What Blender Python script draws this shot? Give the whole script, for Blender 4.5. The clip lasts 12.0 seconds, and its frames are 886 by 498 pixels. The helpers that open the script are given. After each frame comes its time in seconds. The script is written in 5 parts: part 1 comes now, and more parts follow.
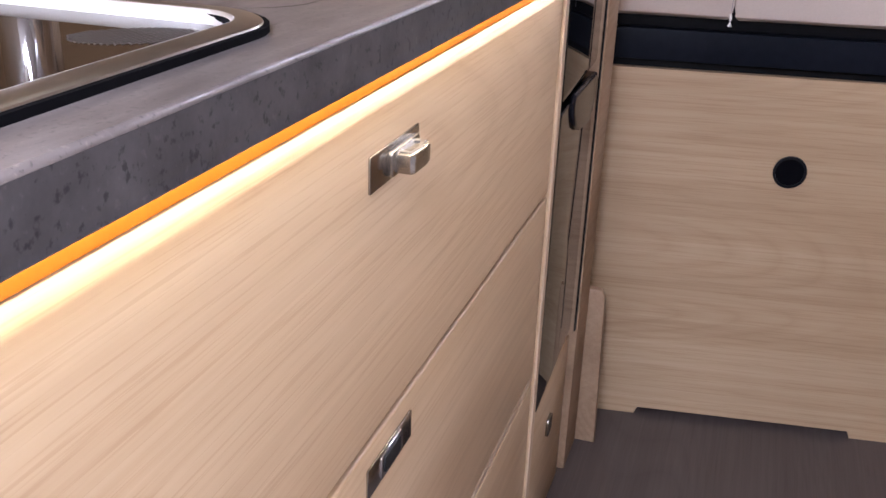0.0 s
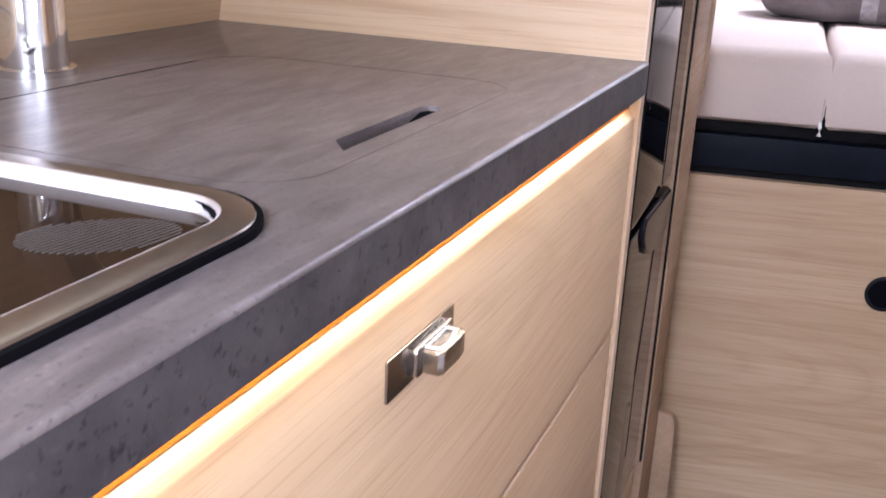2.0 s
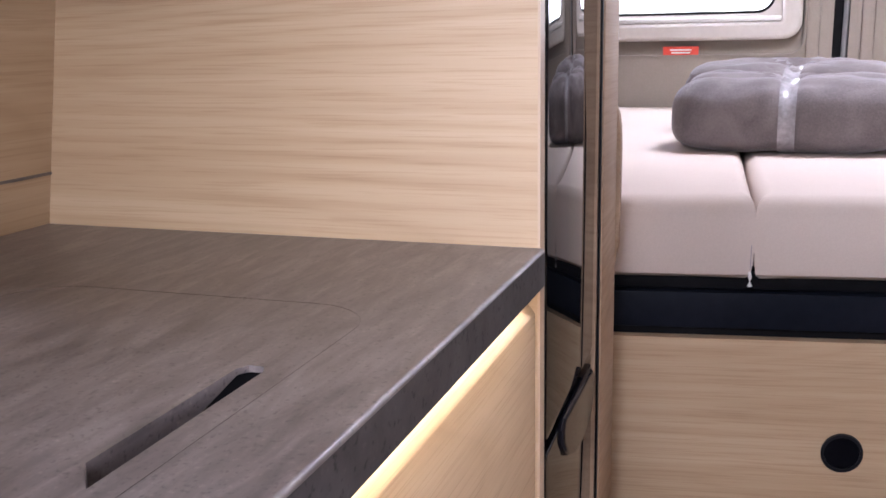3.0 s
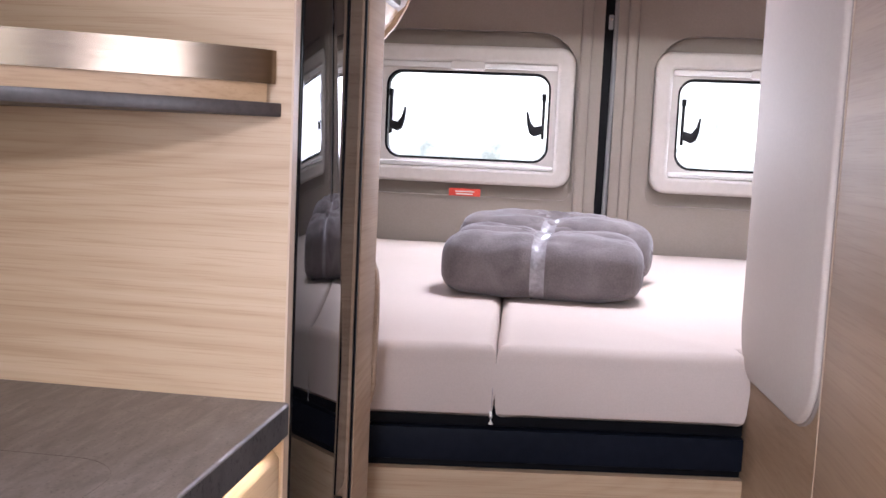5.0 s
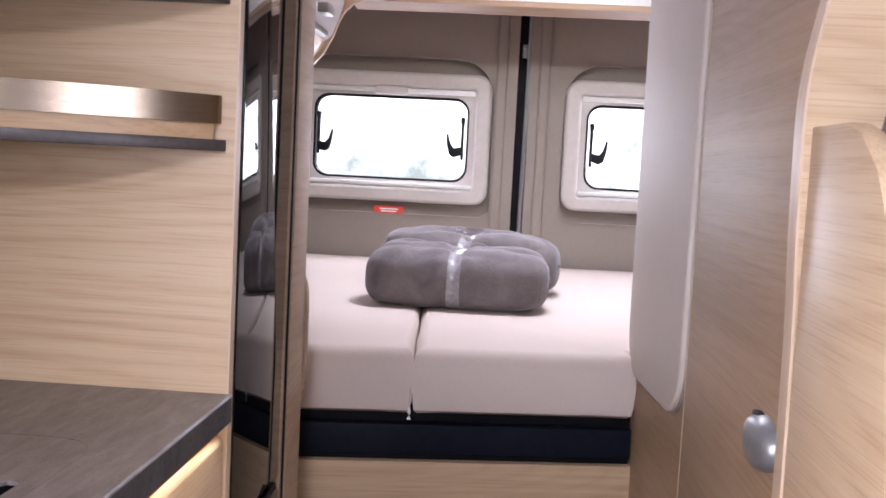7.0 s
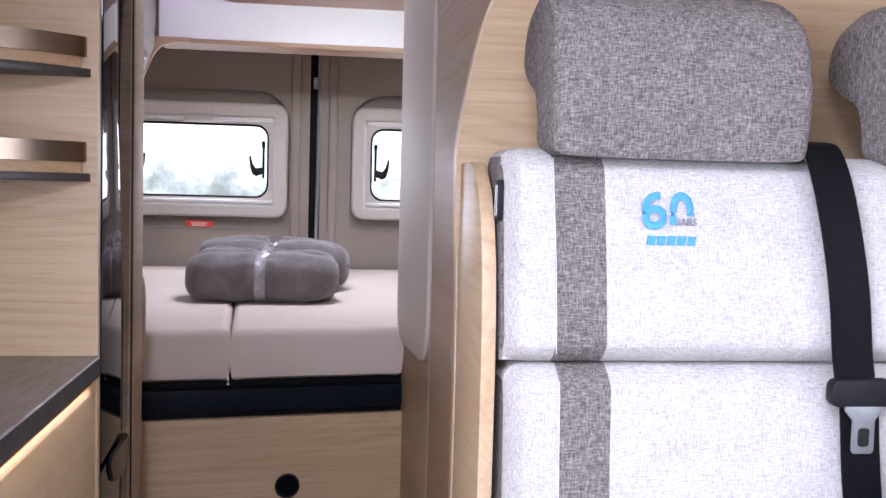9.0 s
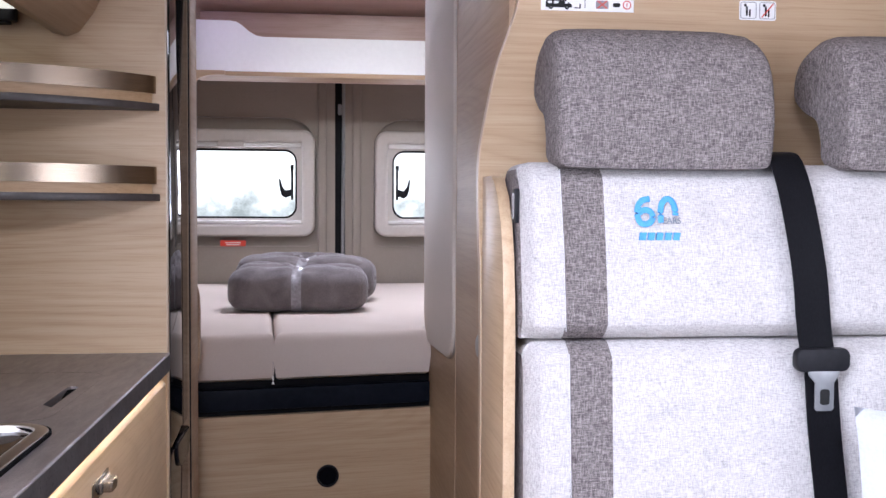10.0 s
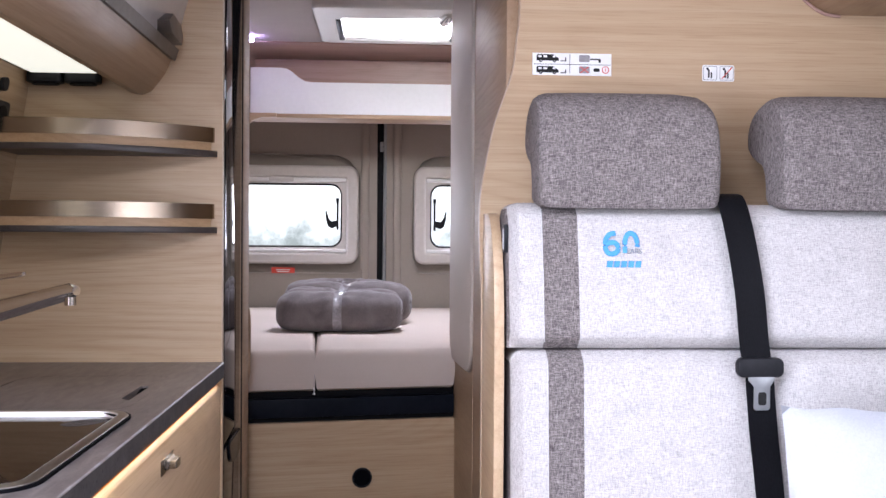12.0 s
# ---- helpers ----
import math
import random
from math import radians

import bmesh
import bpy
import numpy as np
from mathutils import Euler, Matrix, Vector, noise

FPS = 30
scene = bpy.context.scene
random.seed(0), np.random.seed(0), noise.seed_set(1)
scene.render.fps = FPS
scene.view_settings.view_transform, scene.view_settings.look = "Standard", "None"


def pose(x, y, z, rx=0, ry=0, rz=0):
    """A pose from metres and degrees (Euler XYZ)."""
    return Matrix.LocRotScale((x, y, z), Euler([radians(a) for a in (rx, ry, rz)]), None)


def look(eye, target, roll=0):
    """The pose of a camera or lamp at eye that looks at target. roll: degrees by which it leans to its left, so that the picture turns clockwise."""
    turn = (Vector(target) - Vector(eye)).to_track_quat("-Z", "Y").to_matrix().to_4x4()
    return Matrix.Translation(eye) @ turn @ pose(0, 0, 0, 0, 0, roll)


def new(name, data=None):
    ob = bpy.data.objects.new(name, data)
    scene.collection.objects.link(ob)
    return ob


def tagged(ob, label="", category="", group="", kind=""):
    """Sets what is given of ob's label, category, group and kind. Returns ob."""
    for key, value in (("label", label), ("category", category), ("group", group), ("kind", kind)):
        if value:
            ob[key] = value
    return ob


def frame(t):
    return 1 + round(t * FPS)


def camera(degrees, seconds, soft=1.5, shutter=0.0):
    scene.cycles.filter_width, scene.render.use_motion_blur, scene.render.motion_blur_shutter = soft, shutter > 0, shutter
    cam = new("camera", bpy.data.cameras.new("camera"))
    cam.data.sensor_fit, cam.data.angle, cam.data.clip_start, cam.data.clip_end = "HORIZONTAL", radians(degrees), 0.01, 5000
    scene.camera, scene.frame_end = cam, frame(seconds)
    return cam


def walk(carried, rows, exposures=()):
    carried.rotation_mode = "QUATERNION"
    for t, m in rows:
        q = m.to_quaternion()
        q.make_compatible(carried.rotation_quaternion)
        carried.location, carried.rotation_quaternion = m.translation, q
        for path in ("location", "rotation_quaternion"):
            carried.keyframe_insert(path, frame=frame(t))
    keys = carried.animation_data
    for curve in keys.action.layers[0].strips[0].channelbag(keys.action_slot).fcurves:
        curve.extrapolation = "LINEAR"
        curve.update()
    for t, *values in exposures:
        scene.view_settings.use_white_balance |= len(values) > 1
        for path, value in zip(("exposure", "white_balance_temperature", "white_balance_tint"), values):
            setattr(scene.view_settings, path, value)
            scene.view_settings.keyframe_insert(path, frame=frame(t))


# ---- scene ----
cam = camera(49.0, 12.0, shutter=0.2)
PATH = [
    (0, (0.224, 0.085, 1.007), (-0.33, 1.845, 0.236), 2.2),
    (0.5, (0.221, 0.111, 1.016), (-0.416, 1.849, 0.258), 2.3),
    (1, (0.207, 0.138, 1.001), (-0.529, 1.848, 0.27), 0.5),
    (1.5, (0.206, 0.177, 1.015), (-0.561, 1.878, 0.294), 1.5),
    (2, (0.201, 0.21, 1.048), (-0.51, 1.958, 0.385), 2.5),
    (2.5, (0.21, 0.308, 1.083), (-0.46, 2.115, 0.544), 0.5),
    (2.7, (0.193, 0.372, 1.088), (-0.47, 2.194, 0.6), -0.5),
    (4.3, (0.211, 0.442, 1.09), (-0.207, 2.378, 0.819), 0.7),
    (4.5, (0.227, 0.417, 1.123), (-0.128, 2.369, 0.872), 2.3),
    (5, (0.287, 0.279, 1.169), (0.018, 2.25, 0.964), 2.6),
    (5.5, (0.303, 0.178, 1.155), (0.066, 2.154, 0.958), 1.7),
    (6, (0.326, 0.128, 1.183), (0.102, 2.11, 1.038), 1.3),
    (6.5, (0.338, 0.103, 1.2), (0.118, 2.088, 1.097), 1.4),
    (7, (0.32, 0.098, 1.188), (0.197, 2.087, 1.019), 2.9),
    (7.5, (0.32, -0.017, 1.194), (0.443, 1.969, 0.995), 5.3),
    (7.7, (0.304, -0.066, 1.191), (0.542, 1.915, 1.049), 6.9),
    (9.3, (0.354, -0.502, 1.201), (0.614, 1.478, 1.086), 1.0),
    (9.5, (0.332, -0.546, 1.188), (0.581, 1.436, 1.093), 1.0),
    (10, (0.303, -0.653, 1.183), (0.541, 1.331, 1.098), 0.3),
    (10.5, (0.307, -0.75, 1.198), (0.552, 1.234, 1.141), 0.5),
    (11, (0.318, -0.862, 1.197), (0.541, 1.125, 1.195), 1.0),
    (11.5, (0.35, -0.904, 1.195), (0.514, 1.09, 1.186), 0.6),
    (12, (0.353, -0.954, 1.19), (0.482, 1.042, 1.163), 0.4),
]
EXPOSURES = [(0.0, 0.74, 5860.0, 9.0), (0.5, 1.0, 5800.0, 9.0), (1.0, 1.19, 5700.0, 9.0), (1.5, 1.12, 5660.0, 9.0), (2.0, 1.0, 5690.0, 9.0), (2.5, 0.80, 5920.0, 10.0), (4.5, 0.55, 5980.0, 10.0), (5.5, 0.48, 6020.0, 11.0), (6.5, 0.36, 6050.0, 12.0), (7.5, 0.38, 5930.0, 8.0), (9.5, -0.09, 5860.0, 7.0), (12.0, -0.09, 5950.0, 7.0)]
walk(cam, [(t, look(eye, target, roll)) for t, eye, target, roll in PATH], EXPOSURES)

# ---- world, sun and exposure ----
world = bpy.data.worlds.new("overcast_sky")
scene.world = world
world.use_nodes = True
wn = world.node_tree
sky = wn.nodes.new("ShaderNodeTexSky")
sky.sky_type = "NISHITA"
sky.sun_disc = False
sky.sun_elevation = radians(40)
sky.sun_rotation = radians(150)
wn.links.new(sky.outputs["Color"], wn.nodes["Background"].inputs["Color"])
wn.nodes["Background"].inputs["Strength"].default_value = 0.15
sun = new("sun", bpy.data.lights.new("sun", "SUN"))
sun.data.energy, sun.data.angle, sun.data.color = 0.8, radians(15), (1.0, 0.96, 0.9)
sun.matrix_world = look((4, -6, 8), (0, 0, 0))


def area(name, eye, target, w, h, power, colour):
    lamp = new(name, bpy.data.lights.new(name, "AREA"))
    lamp.data.shape, lamp.data.size, lamp.data.size_y = "RECTANGLE", w, h
    lamp.data.energy, lamp.data.color = power, colour
    lamp.matrix_world = look(eye, target)
    return lamp


DAY = (0.97, 0.93, 1.06)
area("windscreen_daylight", (0.37, -3.25, 1.45), (0.37, 1.0, 1.0), 1.5, 0.8, 1.5, DAY)
area("door_daylight", (-0.70, -1.25, 1.05), (0.9, -1.20, 1.0), 1.1, 1.5, 95, DAY)
# fill lamp from above, in an added hole in the unseen front ceiling
area("added_roof_fill", (0.08, -0.95, 1.95), (0.08, -0.95, 0.0), 0.56, 0.66, 66, DAY)
# unseen side opening, added to brighten the drawer fronts
area("added_side_fill", (1.40, -0.45, 1.27), (0.0, 0.2, 0.7), 0.9, 0.46, 11, DAY)
area("rear_window_daylight", (-0.085, 3.425, 1.28), (0.0, 1.0, 0.9), 0.50, 0.27, 3.6, DAY)
area("rear_window_daylight", (0.84, 3.425, 1.28), (0.75, 1.0, 0.9), 0.50, 0.27, 3.6, DAY)
area("skylight_daylight", (0.41, 2.355, 1.995), (0.41, 2.50, 0.0), 0.34, 0.30, 14.0, DAY)

area("reading_lamp_light", (0.545, 2.16, 1.868), (0.42, 2.95, 1.735), 0.05, 0.05, 5.0, (1.0, 0.97, 0.95))

# ---- materials ----


def material(name):
    m = bpy.data.materials.new(name)
    m.use_nodes = True
    return m, m.node_tree, m.node_tree.nodes["Principled BSDF"]


def node(nt, kind, **inputs):
    n = nt.nodes.new(kind)
    for key, value in inputs.items():
        n.inputs[key.replace("_", " ")].default_value = value
    return n


def coords(nt, scale, turn=(0, 0, 0), swing=0.0):
    """Places in metres, scaled and turned; swing first turns them about the upright."""
    tc = nt.nodes.new("ShaderNodeNewGeometry")
    mp = nt.nodes.new("ShaderNodeMapping")
    mp.inputs["Scale"].default_value = scale
    mp.inputs["Rotation"].default_value = turn
    first = nt.nodes.new("ShaderNodeMapping")
    first.inputs["Rotation"].default_value = (0, 0, swing)
    nt.links.new(tc.outputs["Position"], first.inputs["Vector"])
    nt.links.new(first.outputs["Vector"], mp.inputs["Vector"])
    return mp.outputs["Vector"]


def ramp(nt, fac, stops):
    r = nt.nodes.new("ShaderNodeValToRGB")
    while len(r.color_ramp.elements) < len(stops):
        r.color_ramp.elements.new(0.5)
    for e, (p, c) in zip(r.color_ramp.elements, stops):
        e.position, e.color = p, (*c, 1)
    nt.links.new(fac, r.inputs["Fac"])
    return r.outputs["Color"]


def mixed(nt, a, b, fac, blend="MIX"):
    m = nt.nodes.new("ShaderNodeMix")
    m.data_type, m.blend_type = "RGBA", blend
    for sock, value in ((m.inputs[6], a), (m.inputs[7], b), (m.inputs[0], fac)):
        if isinstance(value, (int, float)):
            sock.default_value = value
        elif isinstance(value, tuple):
            sock.default_value = (*value, 1)
        else:
            nt.links.new(value, sock)
    return m.outputs[2]


def bump(nt, bsdf, height, strength, distance=0.002):
    b = node(nt, "ShaderNodeBump", Strength=strength, Distance=distance)
    nt.links.new(height, b.inputs["Height"])
    nt.links.new(b.outputs["Normal"], bsdf.inputs["Normal"])


def wood(name, axis, dark, mid, light, rough=0.42, turn=0.0, seed=0.0, figure=0.34, swing=0.0):
    """Pale wood decor with its grain along one axis: broad figure, fine streaks and pores."""
    m, nt, p = material(name)

    def along(long, across):
        sc = [across] * 3
        sc["xyz".index(axis)] = long
        v = coords(nt, sc, {"x": (turn, 0, 0), "y": (0, turn, 0), "z": (0, 0, turn)}[axis], swing)
        off = nt.nodes.new("ShaderNodeVectorMath")
        off.inputs[1].default_value = (seed, seed * 2, seed * 3)
        nt.links.new(v, off.inputs[0])
        return off.outputs[0]

    broad = node(nt, "ShaderNodeTexNoise", Scale=1.0, Detail=3.0, Roughness=0.5, Distortion=0.5)
    nt.links.new(along(0.5, 10.0), broad.inputs["Vector"])
    # cathedral figure: many thin rings of a slowly wandering height
    rings = node(nt, "ShaderNodeTexNoise", Scale=1.0, Detail=0.0, Roughness=0.3, Distortion=0.2)
    nt.links.new(along(0.55, 5.0), rings.inputs["Vector"])
    saw = nt.nodes.new("ShaderNodeMath")
    saw.operation = "MULTIPLY"
    saw.inputs[1].default_value = 30.0
    nt.links.new(rings.outputs["Fac"], saw.inputs[0])
    tri = nt.nodes.new("ShaderNodeMath")
    tri.operation = "FRACT"
    nt.links.new(saw.outputs[0], tri.inputs[0])
    fine = node(nt, "ShaderNodeTexNoise", Scale=1.0, Detail=3.0, Roughness=0.65, Distortion=0.15)
    nt.links.new(along(1.1, 95.0), fine.inputs["Vector"])
    pores = node(nt, "ShaderNodeTexNoise", Scale=1.0, Detail=2.0, Roughness=0.6)
    nt.links.new(along(9.0, 480.0), pores.inputs["Vector"])
    patch = node(nt, "ShaderNodeTexNoise", Scale=1.0, Detail=2.0, Roughness=0.5)
    nt.links.new(along(1.6, 4.0), patch.inputs["Vector"])
    c1 = ramp(nt, broad.outputs["Fac"], [(0.22, dark), (0.5, mid), (0.76, light)])
    c2 = ramp(nt, tri.outputs[0], [(0.0, dark), (0.16, mid), (0.60, light), (0.90, mid), (1.0, dark)])
    c3 = ramp(nt, fine.outputs["Fac"], [(0.36, dark), (0.5, mid), (0.62, light)])
    # the figure shows in patches, and plain streaks lie between them
    where = ramp(nt, patch.outputs["Fac"], [(0.42, (0.05, 0.05, 0.05)), (0.62, (figure,) * 3)])
    c = mixed(nt, mixed(nt, c1, c2, where), c3, 0.22)
    streak = ramp(nt, pores.outputs["Fac"], [(0.36, (0.66, 0.56, 0.47)), (0.47, (1, 1, 1)), (0.66, (1, 1, 1)), (0.76, (1.12, 1.13, 1.15))])
    c = mixed(nt, c, streak, 0.32, "MULTIPLY")
    nt.links.new(c, p.inputs["Base Color"])
    p.inputs["Roughness"].default_value = rough
    bump(nt, p, pores.outputs["Fac"], 0.22, 0.0005)
    return m


OAK_D, OAK_M, OAK_L = (0.355, 0.232, 0.130), (0.480, 0.343, 0.210), (0.58, 0.440, 0.290)
oak_x = wood("oak_grain_across", "x", OAK_D, OAK_M, OAK_L)
oak_y = wood("oak_grain_lengthways", "y", OAK_D, OAK_M, OAK_L, seed=3.0)
# same oak for the side wall, with its shade put into darker colours
oak_wall_shade = wood("oak_wall_shaded", "y", (0.30, 0.190, 0.102), (0.40, 0.275, 0.160), (0.48, 0.352, 0.222), seed=23.0)
oak_lip = wood("oak_shelf_lip", "x", (0.33, 0.20, 0.10), (0.42, 0.275, 0.15), (0.50, 0.345, 0.205), seed=13.0, swing=radians(-27))
# oak of the overhead bodies, darkened in colour for their shade
oak_over_shade = wood("oak_overhead_shaded", "y", (0.25, 0.158, 0.090), (0.34, 0.230, 0.140), (0.42, 0.298, 0.192), seed=15.0)
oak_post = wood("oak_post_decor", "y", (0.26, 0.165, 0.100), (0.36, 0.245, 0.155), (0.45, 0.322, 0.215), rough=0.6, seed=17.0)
# browner oak that carries the shade of the rear shelf's underside and corner
oak_shade_x = wood("oak_shaded_across", "x", (0.24, 0.142, 0.082), (0.33, 0.215, 0.130), (0.41, 0.285, 0.182), rough=0.6, seed=29.0)
oak_bed = wood("oak_bed_front", "x", OAK_D, OAK_M, OAK_L, seed=11.0, swing=radians(-8.7))
oak_edge = wood("oak_edge_band", "z", (0.44, 0.32, 0.21), (0.52, 0.395, 0.275), (0.58, 0.455, 0.33), seed=7.0)
walnut = wood("brown_ceiling_decor", "x", (0.32, 0.19, 0.16), (0.41, 0.26, 0.22), (0.48, 0.32, 0.275), seed=2.0)


def mottled(name, a, b, scale=6.0, rough=0.5, metal=0.0, bumps=0.0, fine=60.0, detail=4.0, stretch=(1, 1, 1), turn=(0, 0, 0), coat=0.0, spec=0.5):
    """A surface of two close colours, with broad and fine variation."""
    m, nt, p = material(name)
    v = coords(nt, stretch, turn)
    n1 = node(nt, "ShaderNodeTexNoise", Scale=scale, Detail=detail, Roughness=0.55)
    n2 = node(nt, "ShaderNodeTexNoise", Scale=fine, Detail=3.0, Roughness=0.6)
    nt.links.new(v, n1.inputs["Vector"])
    nt.links.new(v, n2.inputs["Vector"])
    c1 = ramp(nt, n1.outputs["Fac"], [(0.3, a), (0.7, b)])
    c2 = ramp(nt, n2.outputs["Fac"], [(0.35, a), (0.65, b)])
    nt.links.new(mixed(nt, c1, c2, 0.5), p.inputs["Base Color"])
    p.inputs["Roughness"].default_value, p.inputs["Metallic"].default_value = rough, metal
    p.inputs["Coat Weight"].default_value = coat
    p.inputs["Specular IOR Level"].default_value = spec
    if bumps:
        bump(nt, p, n2.outputs["Fac"], bumps, 0.001)
    return m


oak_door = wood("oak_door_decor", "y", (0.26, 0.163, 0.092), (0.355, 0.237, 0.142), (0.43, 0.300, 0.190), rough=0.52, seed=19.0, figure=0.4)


def stone_top():
    m, nt, p = material("grey_stone_laminate")
    v = coords(nt, (70, 16, 70), (0, 0, radians(-18)))
    w = coords(nt, (1, 1, 1))
    n1 = node(nt, "ShaderNodeTexNoise", Scale=1.0, Detail=5.0, Roughness=0.6, Distortion=0.5)
    nt.links.new(v, n1.inputs["Vector"])
    n2 = node(nt, "ShaderNodeTexNoise", Scale=5.0, Detail=3.0)
    nt.links.new(w, n2.inputs["Vector"])
    n3 = node(nt, "ShaderNodeTexNoise", Scale=330.0, Detail=2.0, Roughness=0.5)
    nt.links.new(w, n3.inputs["Vector"])
    base = ramp(nt, n1.outputs["Fac"], [(0.32, (0.080, 0.069, 0.067)), (0.5, (0.126, 0.109, 0.105)), (0.68, (0.180, 0.158, 0.152))])
    base = mixed(nt, base, ramp(nt, n2.outputs["Fac"], [(0.35, (0.8, 0.8, 0.8)), (0.65, (1.15, 1.12, 1.1))]), 0.8, "MULTIPLY")
    pits = ramp(nt, n3.outputs["Fac"], [(0.30, (0.45, 0.44, 0.45)), (0.40, (1, 1, 1)), (0.62, (1, 1, 1)), (0.72, (1.4, 1.38, 1.36))])
    nt.links.new(mixed(nt, base, pits, 0.9, "MULTIPLY"), p.inputs["Base Color"])
    p.inputs["Roughness"].default_value = 0.33
    p.inputs["Specular IOR Level"].default_value = 0.65
    bump(nt, p, n1.outputs["Fac"], 0.2, 0.0006)
    return m


def stone_edge():
    m, nt, p = material("grey_stone_edge")
    w = coords(nt, (1, 1, 1))
    n2 = node(nt, "ShaderNodeTexNoise", Scale=28.0, Detail=4.0, Roughness=0.6)
    nt.links.new(w, n2.inputs["Vector"])
    n3 = node(nt, "ShaderNodeTexNoise", Scale=170.0, Detail=3.0, Roughness=0.6)
    nt.links.new(w, n3.inputs["Vector"])
    base = ramp(nt, n2.outputs["Fac"], [(0.3, (0.036, 0.033, 0.034)), (0.7, (0.074, 0.068, 0.069))])
    pits = ramp(nt, n3.outputs["Fac"], [(0.32, (0.28, 0.28, 0.30)), (0.42, (1, 1, 1)), (0.62, (1, 1, 1)), (0.72, (1.35, 1.32, 1.32))])
    nt.links.new(mixed(nt, base, pits, 0.9, "MULTIPLY"), p.inputs["Base Color"])
    p.inputs["Roughness"].default_value = 0.6
    p.inputs["Specular IOR Level"].default_value = 0.3
    bump(nt, p, n3.outputs["Fac"], 0.12, 0.0006)
    return m


def woven(name, a, b, c, size=420.0, strength=0.5):
    """Melange cloth: threads both ways in mixed shades."""
    m, nt, p = material(name)
    h1 = node(nt, "ShaderNodeTexNoise", Scale=1.0, Detail=2.0, Roughness=0.6)
    nt.links.new(coords(nt, (size * 0.35, size, size * 2.2)), h1.inputs["Vector"])
    h2 = node(nt, "ShaderNodeTexNoise", Scale=1.0, Detail=2.0, Roughness=0.6)
    nt.links.new(coords(nt, (size * 2.2, size, size * 0.35)), h2.inputs["Vector"])
    h3 = node(nt, "ShaderNodeTexNoise", Scale=26.0, Detail=3.0)
    nt.links.new(coords(nt, (1, 1, 1)), h3.inputs["Vector"])
    c1 = ramp(nt, h1.outputs["Fac"], [(0.32, a), (0.5, b), (0.68, c)])
    c2 = ramp(nt, h2.outputs["Fac"], [(0.32, a), (0.5, b), (0.68, c)])
    col = mixed(nt, c1, c2, 0.5)
    col = mixed(nt, col, ramp(nt, h3.outputs["Fac"], [(0.3, (0.93, 0.93, 0.93)), (0.7, (1.05, 1.05, 1.05))]), 0.8, "MULTIPLY")
    nt.links.new(col, p.inputs["Base Color"])
    p.inputs["Roughness"].default_value = 0.95
    p.inputs["Specular IOR Level"].default_value = 0.15
    add = nt.nodes.new("ShaderNodeMath")
    nt.links.new(h1.outputs["Fac"], add.inputs[0])
    nt.links.new(h2.outputs["Fac"], add.inputs[1])
    bump(nt, p, add.outputs[0], strength, 0.0012)
    return m


def plush_cloth(name, a, b):
    """Short-pile fleece: brushed patches, fine pile, and a pale sheen where it is seen edge on."""
    m, nt, p = material(name)
    w = coords(nt, (1, 1, 1))
    n1 = node(nt, "ShaderNodeTexNoise", Scale=14.0, Detail=3.0, Roughness=0.55, Distortion=0.6)
    n2 = node(nt, "ShaderNodeTexNoise", Scale=260.0, Detail=3.0, Roughness=0.65)
    nt.links.new(w, n1.inputs["Vector"])
    nt.links.new(w, n2.inputs["Vector"])
    c1 = ramp(nt, n1.outputs["Fac"], [(0.32, a), (0.68, b)])
    c2 = ramp(nt, n2.outputs["Fac"], [(0.30, a), (0.70, b)])
    nt.links.new(mixed(nt, c1, c2, 0.4), p.inputs["Base Color"])
    p.inputs["Roughness"].default_value = 0.95
    p.inputs["Specular IOR Level"].default_value = 0.1
    p.inputs["Sheen Weight"].default_value = 0.35
    p.inputs["Sheen Roughness"].default_value = 0.4
    p.inputs["Sheen Tint"].default_value = (0.80, 0.80, 0.86, 1)
    bump(nt, p, n2.outputs["Fac"], 0.7, 0.0015)
    return m


def glowing(name, colour, strength):
    m, nt, p = material(name)
    p.inputs["Base Color"].default_value = (*colour, 1)
    p.inputs["Emission Color"].default_value = (*colour, 1)
    p.inputs["Emission Strength"].default_value = strength
    return m


def clear_glass(name, tint=(1, 1, 1), rough=0.0):
    m, nt, p = material(name)
    p.inputs["Base Color"].default_value = (*tint, 1)
    p.inputs["Roughness"].default_value = rough
    p.inputs["Transmission Weight"].default_value = 1.0
    p.inputs["IOR"].default_value = 1.1
    return m


stone = stone_top()
stone_front = stone_edge()
cloth_light = woven("light_grey_cloth", (0.31, 0.293, 0.290), (0.525, 0.502, 0.492), (0.66, 0.635, 0.622), 330.0, 0.7)
cloth_dark = woven("grey_brown_cloth", (0.057, 0.049, 0.050), (0.170, 0.148, 0.145), (0.385, 0.348, 0.332), 310.0, 0.8)
mattress_mat = mottled("cream_jersey", (0.545, 0.462, 0.402), (0.60, 0.512, 0.452), 3.0, 0.9, bumps=0.15, fine=350.0, spec=0.2)
plush = plush_cloth("grey_plush", (0.112, 0.097, 0.097), (0.212, 0.184, 0.182))
satin = mottled("grey_satin", (0.22, 0.205, 0.215), (0.38, 0.36, 0.375), 45.0, 0.25, fine=120.0)
laminate = mottled("dark_laminate", (0.034, 0.027, 0.025), (0.066, 0.054, 0.050), 24.0, 0.4, fine=140.0)
black_gloss = mottled("black_gloss", (0.002, 0.002, 0.003), (0.004, 0.004, 0.005), 4.0, 0.03, spec=0.22)
black_plastic = mottled("black_plastic", (0.010, 0.010, 0.012), (0.018, 0.018, 0.021), 20.0, 0.42, bumps=0.05, spec=0.15)
